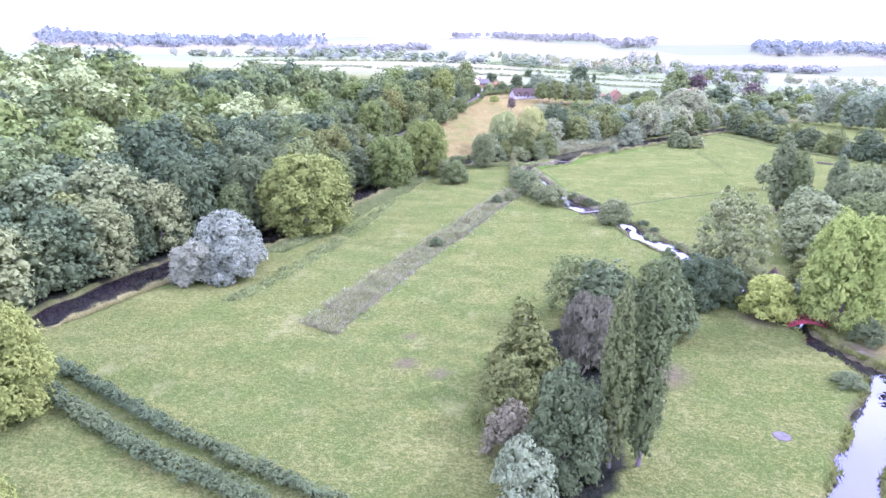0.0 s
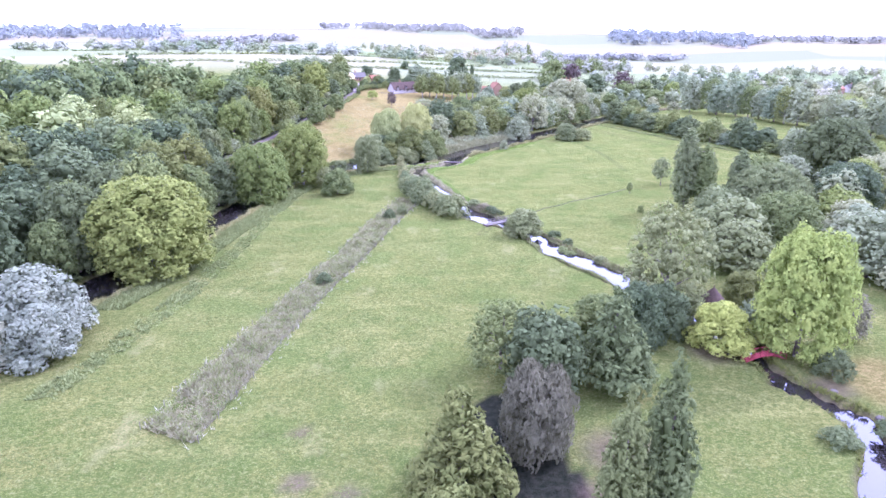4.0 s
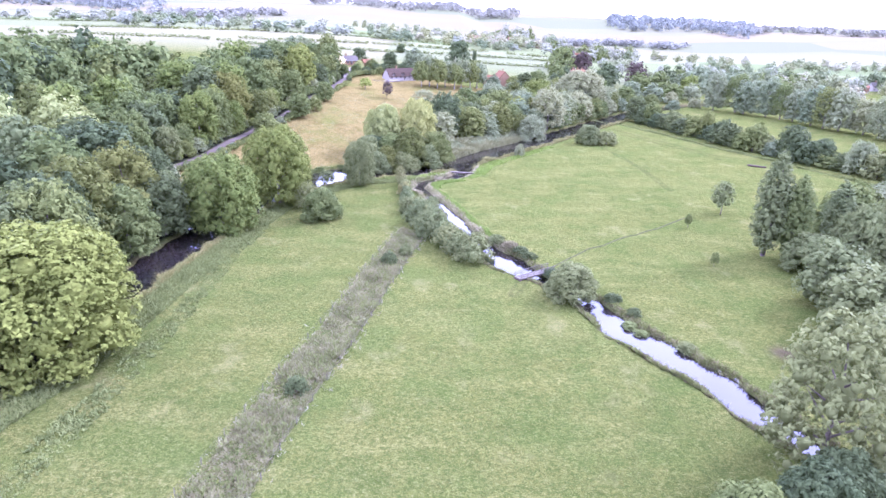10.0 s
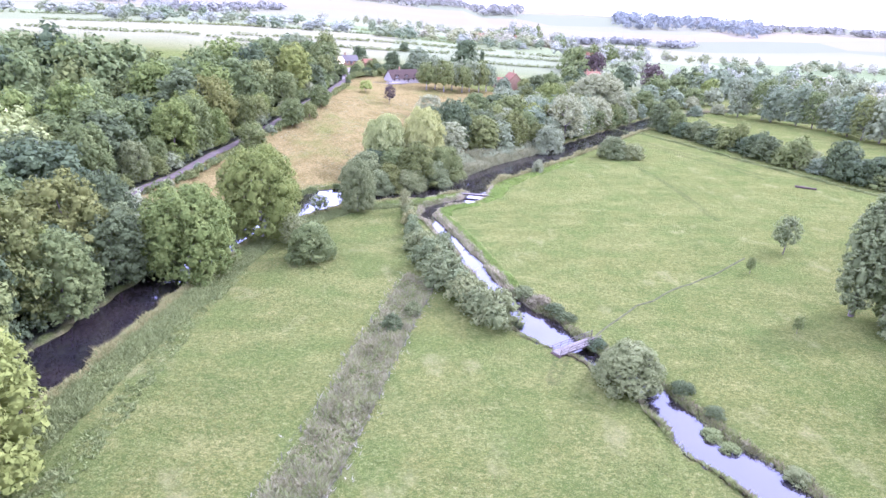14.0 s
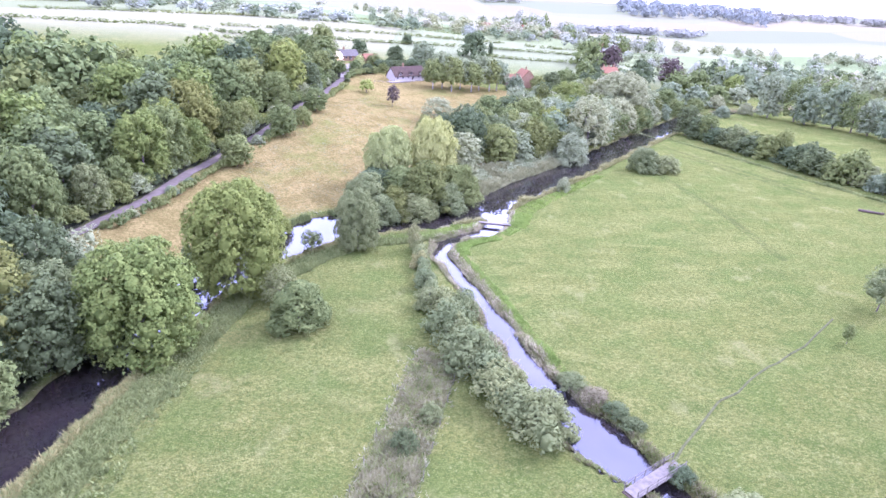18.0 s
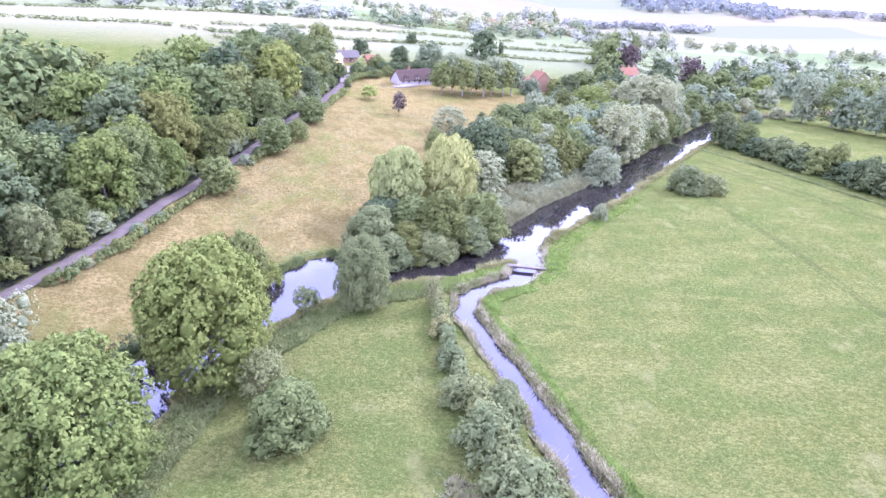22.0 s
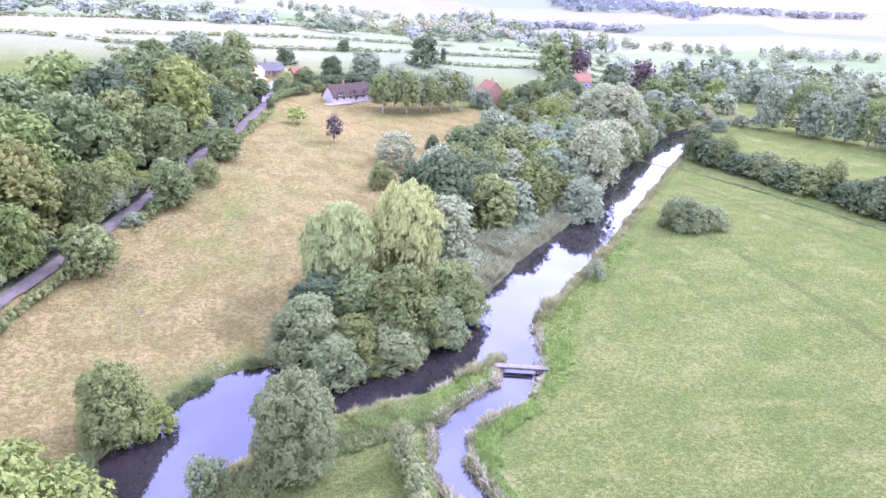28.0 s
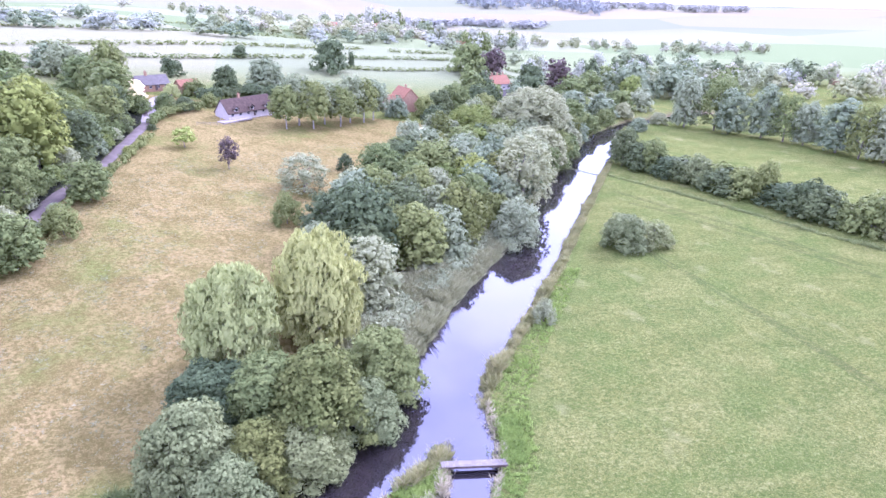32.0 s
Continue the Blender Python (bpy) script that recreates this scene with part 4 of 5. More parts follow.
# Trees round the houses and along the far river.
FAR_TREES = [(-42, 506, 5, 3, "golden"), (-53, 497, 7, 3.6, "cream"), (-28, 497, 5, 3.6, "green"), (-2, 503, 5, 3.5, "green"), (2, 512, 9, 5, "dark"), (14, 520, 9, 6, "blue"), (-45, 544, 8, 5, "dark"), (-22, 520, 12, 6, "dark"), (-6, 536, 14, 8, "blue"), (29, 588, 17, 9, "dark"), (43, 606, 9, 2, "dark"), (-82, 530, 13, 9, "blue"),
             (-66, 498, 12, 7, "green"), (-17, 603, 7, 4, "dark"), (-72, 510, 12, 8, "green"), (-34, 512, 6, 5, "green"), (-12, 512, 7, 6, "dark"), (6, 526, 7, 6, "green"),
             (-50, 480, 6, 4, "green"), (-42, 486, 6, 4, "green"), (-36, 488, 5, 4, "dark"), (70, 520, 13, 7, "dark"), (84, 512, 12, 5, "blue"), (84, 540, 13, 8, "green"),
             (95, 528, 12, 8, "green"), (100, 548, 12, 7, "dark"), (110, 560, 11, 6, "dark"), (135, 556, 11, 6, "green"), (140, 575, 15, 9, "dark"),
             (118, 620, 19, 11, "green"), (136, 626, 18, 9, "purple"), (158, 612, 16, 10, "dark"), (180, 600, 15, 10, "green"), (190, 640, 19, 9, "purple"),
             (205, 622, 16, 10, "green"), (222, 600, 17, 9, "plane"), (240, 625, 22, 14, "blue"), (265, 610, 22, 14, "blue"), (160, 560, 13, 8, "blue"),
             (150, 540, 12, 8, "green"), (176, 556, 13, 9, "blue"), (196, 570, 13, 9, "green"), (214, 575, 13, 8, "willow"), (130, 520, 14, 9, "blue"),
             (60, 455, 13, 8, "green"), (56, 440, 15, 8, "blue"), (80, 445, 16, 9, "blue"), (92, 455, 17, 10, "willow"), (30, 405, 13, 7, "green"),
             (12, 400, 12, 7, "blue"), (0, 372, 10, 6, "blue"), (2, 358, 9, 5, "dark"), (34, 440, 12, 7, "dark"), (55, 475, 12, 6, "blue"), (88, 478, 13, 8, "green"),
             (30, 378, 12, 6, "blue"), (45, 402, 14, 7, "green"), (55, 420, 16, 8, "blue"), (75, 432, 14, 8, "willow"), (14, 383, 13, 6, "green"), (62, 500, 10, 6, "dark"),
             (113, 562, 11, 6, "green"), (128, 568, 12, 6, "blue"), (113, 578, 12, 6, "dark"), (104, 572, 14, 8, "green"), (48, 512, 9, 5, "blue"), (62, 516, 10, 5.5, "green"), (-92, 545, 10, 7, "blue"), (-100, 520, 10, 7, "green")]
joined("valley_trees", [("far", *row) for row in FAR_TREES if row[1] > 540], "leafy trees in the valley beyond the houses", "woodland")
for tx, ty, th, tr, lf in FAR_TREES:
    if ty > 540:
        continue
    tree("wood", tx, ty, th, tr, lf, "leafy tree in the valley beyond the meadow" if lf != "purple" else "dark purple copper beech among green trees")

# The thicket between the hay field and the river.
THICKET = [(6, 352), (26, 372), (56, 402), (96, 446), (132, 492), (112, 505), (62, 478), (34, 445), (14, 412), (0, 382)]
thick_rng, grown = np.random.default_rng(8), [(t[1], t[2]) for t in TREES]
for _ in range(900):
    px, py = thick_rng.uniform(0, 132), thick_rng.uniform(352, 505)
    if not inside(THICKET, px, py) or bank(RIVER, px, py)[0] < 4.2 or any((px - a) ** 2 + (py - b) ** 2 < 52 for a, b in grown):
        continue
    grown.append((px, py))
    tree("wood", px, py, chance.uniform(9, 15), chance.uniform(4.8, 7), chance.choice(["blue", "green", "willow", "dark", "willow", "green", "olive", "plane", "blue"]),
         "bushy tree in the riverside thicket", group="riverside thicket")

# Sallows closing in on both banks of the far river.
for tx, ty, th, tr in ((99, 456, 9, 5.5), (110, 471, 11, 6), (121, 487, 10, 6), (134, 503, 9, 5.5), (148, 519, 10, 6), (168, 537, 9, 5.5), (190, 554, 9, 6),
                       (135, 470, 6, 4), (147, 486, 7, 4.5), (160, 503, 6, 4), (178, 520, 7, 5), (200, 534, 7, 5), (224, 546, 7, 5)):
    tree("wood", tx, ty, th, tr, chance.choice(["willow", "blue", "green", "willow"]), "grey-green sallow crowding the far river bank", group="far sallows")

# Hedgerow trees beyond the meadow, and a tall row behind them.
for i, (tx, ty) in enumerate(along([(129, 455), (133, 446), (141, 421), (145, 404), (149, 385), (158, 362), (168, 338), (176, 318), (186, 296)], 6.5)):
    tree("wood", tx + chance.uniform(-2, 2), ty + chance.uniform(-2, 2), chance.uniform(6, 15), chance.uniform(4, 8.5), chance.choice(["blue", "green", "dark", "sallow", "green", "dark"]),
         "hedgerow tree along the meadow's far edge", group="far hedgerow")
for i, (tx, ty) in enumerate(along([(212, 525), (226, 498), (236, 470), (244, 436), (256, 400), (262, 360), (258, 320), (240, 285), (222, 262)], 12)):
    tree("airy" if i % 3 == 1 else "wood", tx + chance.uniform(-3, 3), ty + chance.uniform(-3, 3), chance.uniform(19, 27), chance.uniform(7, 9.5), chance.choice(["blue", "willow", "green"]),
         "tall tree in the row beyond the second meadow", group="tall tree row")
for i, (tx, ty) in enumerate(along([(112, 238), (128, 250), (146, 262), (165, 258), (150, 235), (132, 228), (118, 200), (108, 180), (100, 165), (112, 150), (130, 175), (150, 200)], 10)):
    tree("wood", tx + chance.uniform(-3, 3), ty + chance.uniform(-3, 3), chance.uniform(11, 17), chance.uniform(6, 8.5), chance.choice(["blue", "willow", "green", "willow", "plane"]),
         "tree in the belt beside the meadow", group="tree belt")

# Bushes and small trees crowding both sides of the lane.
lane_rng = random.Random(31)
for side_, step_ in ((1, 7.5), (-1, 8.5)):
    pts = along([p for p in ROAD if 270 < p[1] < 475], step_)
    for (ax, ay), (bx, by) in zip(pts, pts[1:]):
        k = math.hypot(bx - ax, by - ay)
        off = side_ * (lane_rng.uniform(3.4, 5.2) if side_ > 0 else lane_rng.uniform(3.0, 4.2))
        if side_ < 0 and lane_rng.random() < 0.35:
            continue
        h_ = lane_rng.uniform(3, 7) if side_ > 0 else lane_rng.uniform(1.6, 3.2)
        tree("dome", ax - (by - ay) / k * off, ay + (bx - ax) / k * off, h_, min(3.6, h_ * 0.55 + 0.6), lane_rng.choice(["green", "plane", "willow", "blue", "dark"]),
             "leafy hedgerow bush beside the lane", "bush", "bush", "lane bushes")

# The hanging wood on the slope west of the river.
wood_rng = np.random.default_rng(11)
spots = []
for _ in range(11000):
    wx, wy = wood_rng.uniform(-275, -52), wood_rng.uniform(20, 505)
    d, s = bank(RIVER, wx, wy)
    dr, sr = gap(ROAD, wx, wy)
    if s < 0 or d < 2.5 or d > (175 if wy > 330 else 235) or dr < 3.8 or (wy > 250 and sr < 0) or (sr > 0 and wy > 330 and dr > 12 + 1.1 * max(0, 450 - wy)):
        continue
    near = 7.4 if d < 60 else 9.0 if d < 140 else 10.5
    if any((wx - a) ** 2 + (wy - b) ** 2 < near ** 2 for a, b in spots):
        continue
    spots.append((wx, wy))
behind = []
for wx, wy in spots:
    d = float(bank(RIVER, wx, wy)[0])
    dr = float(gap(ROAD, wx, wy)[0])
    edge = dr < 9 and wy > 262
    r = chance.choice([5, 5.8, 6.6, 7.6, 8.8]) * (0.75 if edge else 1)
    h = min(22, max(9, r * chance.uniform(2.1, 2.9)))
    lf = chance.choice(["green", "green", "green", "dark", "plane", "dark", "green", "olive", "green", "plane" if wy > 330 else "dark"])
    # Shade along the wood's lower edge is put in as darker foliage.
    if d < 40 and wy < 300:
        lf = chance.choice(["dark", "green", "dark", "olive", "green", "dark", "sallow"])
    # Sunlight on the upper slope is put in as paler, yellower foliage.
    if d > 45 and wy < 280 and chance.random() < 0.85:
        lf = chance.choice(["plane", "golden", "plane", "olive", "golden", "plane"])
    if chance.random() < 0.008:
        lf = "brown"
    front = (d < 20 and 80 < wy < 300) or (wy >= 250 and dr < 18)
    if front:
        tree("bankside" if (d < 15 and 120 < wy < 300) or (dr < 12 and 262 < wy < 400) else "wood", wx, wy, h, r, lf, "broadleaf tree at the front of the hanging wood", group="hanging wood")
    else:
        behind.append(("wood" if (d < 55 and wy > 100) or d < 30 or (wy > 250 and dr < 45) else "far", wx, wy, h, r, lf))
joined("hanging_wood", behind, "dense broadleaf wood covering the valley slope", "woodland")


# ---------- grass, weeds and reeds ----------
def tufts(name, x, y, height, width, leaves_of, label, category, blades=5, seed=1, lift=0.0):
    """Many tufts of blades as one object of stuff."""
    rng = np.random.default_rng(seed)
    blades += 2
    x, y = np.repeat(x, blades), np.repeat(y, blades)
    n = len(x)
    a = rng.uniform(0, 2 * np.pi, n)
    off = rng.uniform(0, 0.35, n) * height ** 0.5
    bx, by = x + np.cos(a) * off, y + np.sin(a) * off
    bz = np.maximum(ground_z(bx, by), WATER - 0.3) - 0.05 + lift
    swell = np.sin(bx * 0.31 + 1.3 * np.sin(by * 0.23)) + np.sin(by * 0.37 + 1.1 * np.sin(bx * 0.19)) + np.sin(bx * 1.1 + by * 0.8)
    h, w = height * rng.uniform(0.5, 1.3, n) * np.clip(0.85 + 0.22 * swell, 0.35, 1.5), width * rng.uniform(0.35, 0.95, n)
    lean = (h * rng.uniform(0.35, 1.15, n)) * (1 if height > 0.4 else 4)
    la, pa = a + rng.normal(0, 0.8, n), rng.uniform(0, np.pi, n)
    px, py = np.cos(pa) * w / 2, np.sin(pa) * w / 2
    tip = np.c_[bx + np.cos(la) * lean, by + np.sin(la) * lean, bz + h]
    v = np.stack([np.c_[bx - px, by - py, bz], np.c_[bx + px, by + py, bz], tip], 1).reshape(-1, 3)
    me = mesh_of(name, v, np.arange(3 * n).reshape(-1, 3), LEAF[leaves_of])
    return tagged(new(name, me), label, category, kind="stuff")


def scatter(poly, per_m2, seed):
    rng = np.random.default_rng(seed)
    p = np.array(poly)
    lo, hi = p.min(0), p.max(0)
    n = int((hi - lo).prod() * per_m2)
    sx, sy = rng.uniform(lo[0], hi[0], n), rng.uniform(lo[1], hi[1], n)
    keep = inside(poly, sx, sy)
    return sx[keep], sy[keep]


def fringe(line, near, far, per_m, seed, on=0, y0=-1e9, y1=1e9):
    """Spots between two distances from the water's edge, on one side or both."""
    rng = np.random.default_rng(seed)
    pts = along(line, 1 / per_m)
    w = np.interp(np.arange(len(pts)) / per_m, np.r_[0, np.cumsum(np.hypot(*np.diff(np.array(line)[:, :2], axis=0).T))], [p[2] for p in line])
    tan = np.gradient(pts, axis=0)
    tan /= np.hypot(*tan.T)[:, None]
    s = rng.choice([-1, 1], len(pts)) if on == 0 else np.full(len(pts), on)
    d = w + rng.uniform(near, far, len(pts))
    fx, fy = pts[:, 0] - tan[:, 1] * d * s, pts[:, 1] + tan[:, 0] * d * s
    ok = (np.minimum(bank(RIVER, fx, fy)[0], bank(STREAM, fx, fy)[0]) > near - 0.2) & (fy > y0) & (fy < y1)
    return fx[ok], fy[ok]


DITCH_WEST, DITCH_EAST = [(-36.5, 110), (-30.6, 141), (-23.4, 173), (-18.4, 192), (-15.6, 207), (-7.8, 240)], [(-28.8, 107), (-23.6, 138), (-20, 156), (-12.7, 186), (-8.2, 207), (-1, 238)]
DITCH = DITCH_WEST + DITCH_EAST[::-1]
dx, dy = scatter(DITCH, 8.0, 1)
tufts("ditch_weeds", dx, dy, 0.65, 0.34, "weed", "rank grey-green weeds filling the old ditch", "weeds", 6, 2)
dx, dy = scatter(DITCH, 2.2, 3)
tufts("ditch_grass", dx, dy, 0.8, 0.4, "herb", "dark coarse grass among the ditch weeds", "grass", 6, 4)
rim = np.r_[along(DITCH_WEST, 0.35), along(DITCH_EAST, 0.35)]
rim = rim + np.random.default_rng(71).normal(0, 0.8, rim.shape)
dx, dy = scatter(DITCH, 0.9, 81)
tufts("ditch_flowers", np.r_[rim[:, 0], dx], np.r_[rim[:, 1], dy], 0.6, 0.26, "seed", "pale flower heads along the edges of the ditch", "flowers", 1, 72)
STRIP = [(-56.8, 118), (-52.4, 145), (-49.8, 167), (-48, 195), (-47.4, 222), (-44, 240), (-41.5, 240), (-44.2, 220), (-44.4, 190), (-46, 158), (-48.5, 140), (-52.6, 118)]
dx, dy = scatter(STRIP, 2.6, 5)
tufts("rough_grass_strip", dx, dy, 0.5, 0.45, "herb", "darker strip of rough grass along the bank", "grass", 5, 6)
dx, dy = fringe(RIVER, 0.1, 2.4, 16, 7, -1, 60, 300)
tufts("river_bank_grass", dx, dy, 0.9, 0.35, "reed", "tall seeding grass along the river bank", "grass", 6, 8)
dx, dy = fringe(RIVER, 0.1, 8.5, 75, 17, -1, 150, 300)
tufts("river_bank_nettles", dx, dy, 0.65, 0.45, "herb", "green nettles along the river bank", "weeds", 5, 18)
dx, dy = fringe(RIVER, 0.1, 2.2, 20, 9, 1, 262, 330)
tufts("field_bank_grass", dx, dy, 0.8, 0.4, "herb", "dark rushes along the edge of the hay field", "rushes", 6, 10)
dx, dy = fringe(RIVER, -0.1, 1.9, 34, 11, -1, 306, 460)
tufts("meadow_bank_reeds", dx, dy, 1.25, 0.42, "reed", "pale reeds along the meadow bank", "reeds", 6, 12)
dx, dy = fringe(STREAM, 0.0, 1.5, 22, 13, 0, 140, 300)
tufts("stream_bank_rushes", dx, dy, 0.7, 0.4, "herb", "dark rushes along both stream banks", "rushes", 6, 14)
dx, dy = fringe(STREAM, 0.0, 1.0, 7, 33, 0, 140, 300)
tufts("stream_bank_grass", dx, dy, 0.8, 0.4, "weed", "brownish seeding grass along the stream", "grass", 5, 34)
ISLAND = [(35.3, 187.6), (36.6, 187.6), (38.6, 183.4), (38.6, 181.6), (37.4, 182), (36, 185)]
dx, dy = scatter(ISLAND, 14, 73)
tufts("stream_weed_island", dx, dy, 0.7, 0.5, "herb", "raft of green water plants in the stream", "water plants", 6, 74)
dx, dy = fringe(STREAM, 0.3, 1.6, 8, 75, 0, 140, 300)
tufts("stream_dead_grass", dx, dy, 0.7, 0.4, "brown", "brown dead grass along the stream banks", "grass", 5, 76)
dx, dy = fringe(STREAM, 0.1, 1.0, 10, 15, 0, 70, 140)
tufts("beck_bank_grass", dx, dy, 0.6, 0.35, "grass", "fresh grass along the garden beck", "grass", 5, 16)
# Lush growth on the spit, and on the bank opposite.
SPIT = [(-20, 297), (-10, 299), (0, 303.5), (6, 309.5), (10.5, 314.5), (10.2, 308), (7, 303.6), (1.5, 299.5), (-3, 296), (-8, 293.5), (-20, 293.5)]
dx, dy = scatter(SPIT, 8, 19)
tufts("spit_herbs", dx, dy, 0.6, 0.45, "fresh", "lush green herbs covering the river spit", "herbs", 6, 20)
dx, dy = fringe(STREAM, 0.8, 3.4, 34, 21, 1, 225, 296)
ex, ey = fringe(STREAM, 0.2, 4.6, 60, 29, 1, 284, 316)
dx, dy = np.r_[dx, ex[ex > 2]], np.r_[dy, ey[ex > 2]]
tufts("nettle_bank", dx, dy, 0.45, 0.42, "fresh", "broad green band of nettles beside the stream", "nettles", 5, 22)
ex, ey = fringe(STREAM, 0.0, 1.3, 26, 77, 0, 225, 322)
dx, dy = fringe(RIVER, 0.0, 1.4, 12, 78, -1, 300, 420)
tufts("bank_seed_heads", np.r_[ex, dx], np.r_[ey, dy], 0.9, 0.35, "seed", "pale seeding grasses on the water's edge", "grass", 4, 79)
NORTH_BANK = [(16, 310), (19, 321), (30, 334), (45, 353), (57, 367), (60, 364), (48, 348), (36, 333), (26, 318), (22, 305), (16, 300)]
dx, dy = scatter(NORTH_BANK, 3.5, 23)
tufts("bank_herbs", dx, dy, 0.45, 0.42, "fresh", "fresh green herbs on the meadow bank", "herbs", 5, 24)
dx, dy = fringe(RIVER, -0.3, 13.0, 110, 25, 1, 328, 404)
tufts("reed_bed", dx, dy, 2.1, 0.6, "bed", "tall grey-green reed bed beside the river", "reeds", 6, 26)
foliage_run("reed_scrub", [(7, 344), (16, 356), (27, 369), (38, 382), (46, 391)], 9.0, 2.4, "willow", "rough grey-green scrub among the reeds", "shrubs", dense=230, step=1.5, size=0.42, ragged=0.7, wobble=1.6)
edge_rng = np.random.default_rng(61)
ex, ey = np.repeat(along([(104, 462), (112, 446), (128, 410), (140, 372), (160, 322), (168, 300)], 0.16), 1, 0).T
tufts("meadow_edge_grass", ex + edge_rng.normal(0, 0.7, len(ex)), ey + edge_rng.normal(0, 0.7, len(ey)), 0.8, 0.45, "herb", "uncut grass and nettles along the meadow's far edge", "grass", 5, 62)
# Grass tussocks all over the meadows.
for k, (poly, per, h, lf, what) in enumerate([
        ([(-58, 66), (-46, 280), (-10, 294), (-5, 240), (0, 100), (-20, 66)], 0.7, 0.17, "grass", "scattered green grass tussocks in the west meadow"),
        ([(-5, 100), (-2, 238), (8, 218), (30, 190), (44, 150), (20, 130), (4, 110)], 0.8, 0.17, "grass", "scattered green grass tussocks in the sheep pasture"),
        ([(10, 290), (30, 320), (110, 445), (150, 330), (90, 235), (60, 180), (40, 190), (22, 225)], 0.35, 0.17, "grass", "scattered pale grass tussocks in the east meadow"),
        ([(-44, 300), (-66, 330), (-44, 430), (30, 470), (-8, 400), (-22, 330)], 0.8, 0.18, "weed", "dry grass tussocks in the hay field")]):
    dx, dy = scatter(poly, per, 40 + k)
    tufts("grass_tussocks", dx, dy, h, 0.3, lf, what, "grass", 4, 50 + k)

# ---------- hedges ----------
foliage_run("clipped_hedge", [(-68, 87), (-40, 74.3), (-17, 66), (8, 56)], 1.7, 1.5, "dark", "long clipped green field hedge", dense=150, size=0.3)
foliage_run("clipped_hedge", [(-66, 81), (-41, 69.3), (-25, 64.6), (0, 54)], 2.4, 1.7, "dark", "long overgrown green field hedge", dense=190, size=0.3)
foliage_run("lane_hedge", [(-79, 286), (-74, 305), (-70.5, 326), (-66, 345)], 2.6, 2.2, "green", "leafy hedge between the lane and the hay field", dense=60, ragged=0.8, wobble=0.6)
foliage_run("lane_hedge", [(-62, 356), (-56.5, 380), (-47, 425), (-42.5, 455)], 2.4, 2.3, "green", "leafy hedge between the lane and the hay field", dense=50, ragged=0.8, wobble=0.6)
foliage_run("lane_bank_scrub", [(-86, 262), (-80, 272), (-74, 262), (-70, 246), (-66, 232)], 5.0, 4.5, "willow", "grey scrub between the lane and the river", dense=110, step=2.4, size=0.5, ragged=0.8, wobble=1.2)
foliage_run("river_scrub", [(-95, 88), (-91.5, 108), (-90.5, 127), (-83, 149), (-75.5, 175), (-70.5, 207), (-66.5, 234), (-62, 256)], 4.0, 4.2, "dark", "dark scrub overhanging the wooded river bank", dense=80, step=2.2, size=0.6, ragged=0.8, wobble=1.0)
foliage_run("bank_scrub", [(-64.5, 240), (-62, 252), (-59.5, 262), (-55.5, 272), (-50.5, 283)], 4.0, 5.0, "dark", "dark scrub along the bank of the hay field", dense=110, step=1.8, size=0.4, ragged=0.6, wobble=0.8)
foliage_run("lane_scrub", [(-89, 281), (-83, 304), (-79.6, 327), (-74, 351), (-65, 383), (-55, 428), (-49.7, 468)], 3.0, 3.2, "green", "leafy scrub along the wooded side of the lane", dense=70, step=2.0, size=0.55, ragged=0.9, wobble=0.9)
foliage_run("stream_willows", [(9, 215), (3.5, 229), (-1.5, 244), (-3.5, 256)], 5.5, 5.0, "sallow", "close growth of grey willow along the stream", "shrubs", dense=150, step=1.8, size=0.5)
foliage_run("stream_willows", [(-4.5, 258), (-6.5, 270), (-8, 284), (-8.5, 290)], 3.4, 3.0, "sallow", "low growth of grey willow along the stream", "shrubs", dense=90, step=1.4, size=0.45)
foliage_run("garden_hedge", [(-31, 502), (-18, 511), (-2, 522), (14, 534)], 5.0, 5.0, "dark", "tall dark hedge behind the cottage", dense=70, step=2.2, size=0.7)
foliage_run("garden_hedge", [(-44, 466), (-42, 476), (-36, 486), (-30, 490)], 4.0, 3.2, "green", "rounded shrubs between the drive and the cottage", dense=80, step=2.0, size=0.55)
FIELD_HEDGES = [[(-128, 550), (-65, 581), (35, 625), (140, 665), (240, 690)], [(-136, 576), (-42, 634), (60, 672)], [(32, 598), (107, 624), (170, 640)],
                [(80, 670), (160, 700)], [(-260, 540), (-128, 552)], [(-123, 535), (-90, 528), (-70, 512)], [(-300, 640), (-120, 690), (30, 760)], [(-420, 760), (-120, 830), (60, 850)]]
for line in FIELD_HEDGES:
    foliage_run("field_hedge", line, 2.0, 1.6, "green", "green trimmed hedge between distant fields", dense=9, step=3.2, size=0.9, wobble=0.6, ragged=0.2)


# ---------- houses ----------
def gable(L, W, h, rise, over=0.4, thick=0.25):
    """A pitched roof of two slabs, ridge along x."""
    bm = bmesh.new()
    slope = math.atan2(rise, W / 2)
    run = (W / 2 + over) / math.cos(slope)
    for s in (-1, 1):
        m = Matrix.Translation((0, s * (W / 2 + over) / 2, h + rise - (W / 2 + over) / 2 * math.tan(slope))) @ Matrix.Rotation(-s * slope, 4, "X")
        box(bm, (L + 2 * over, run + 0.12, thick), m, 0.05)
    return bm


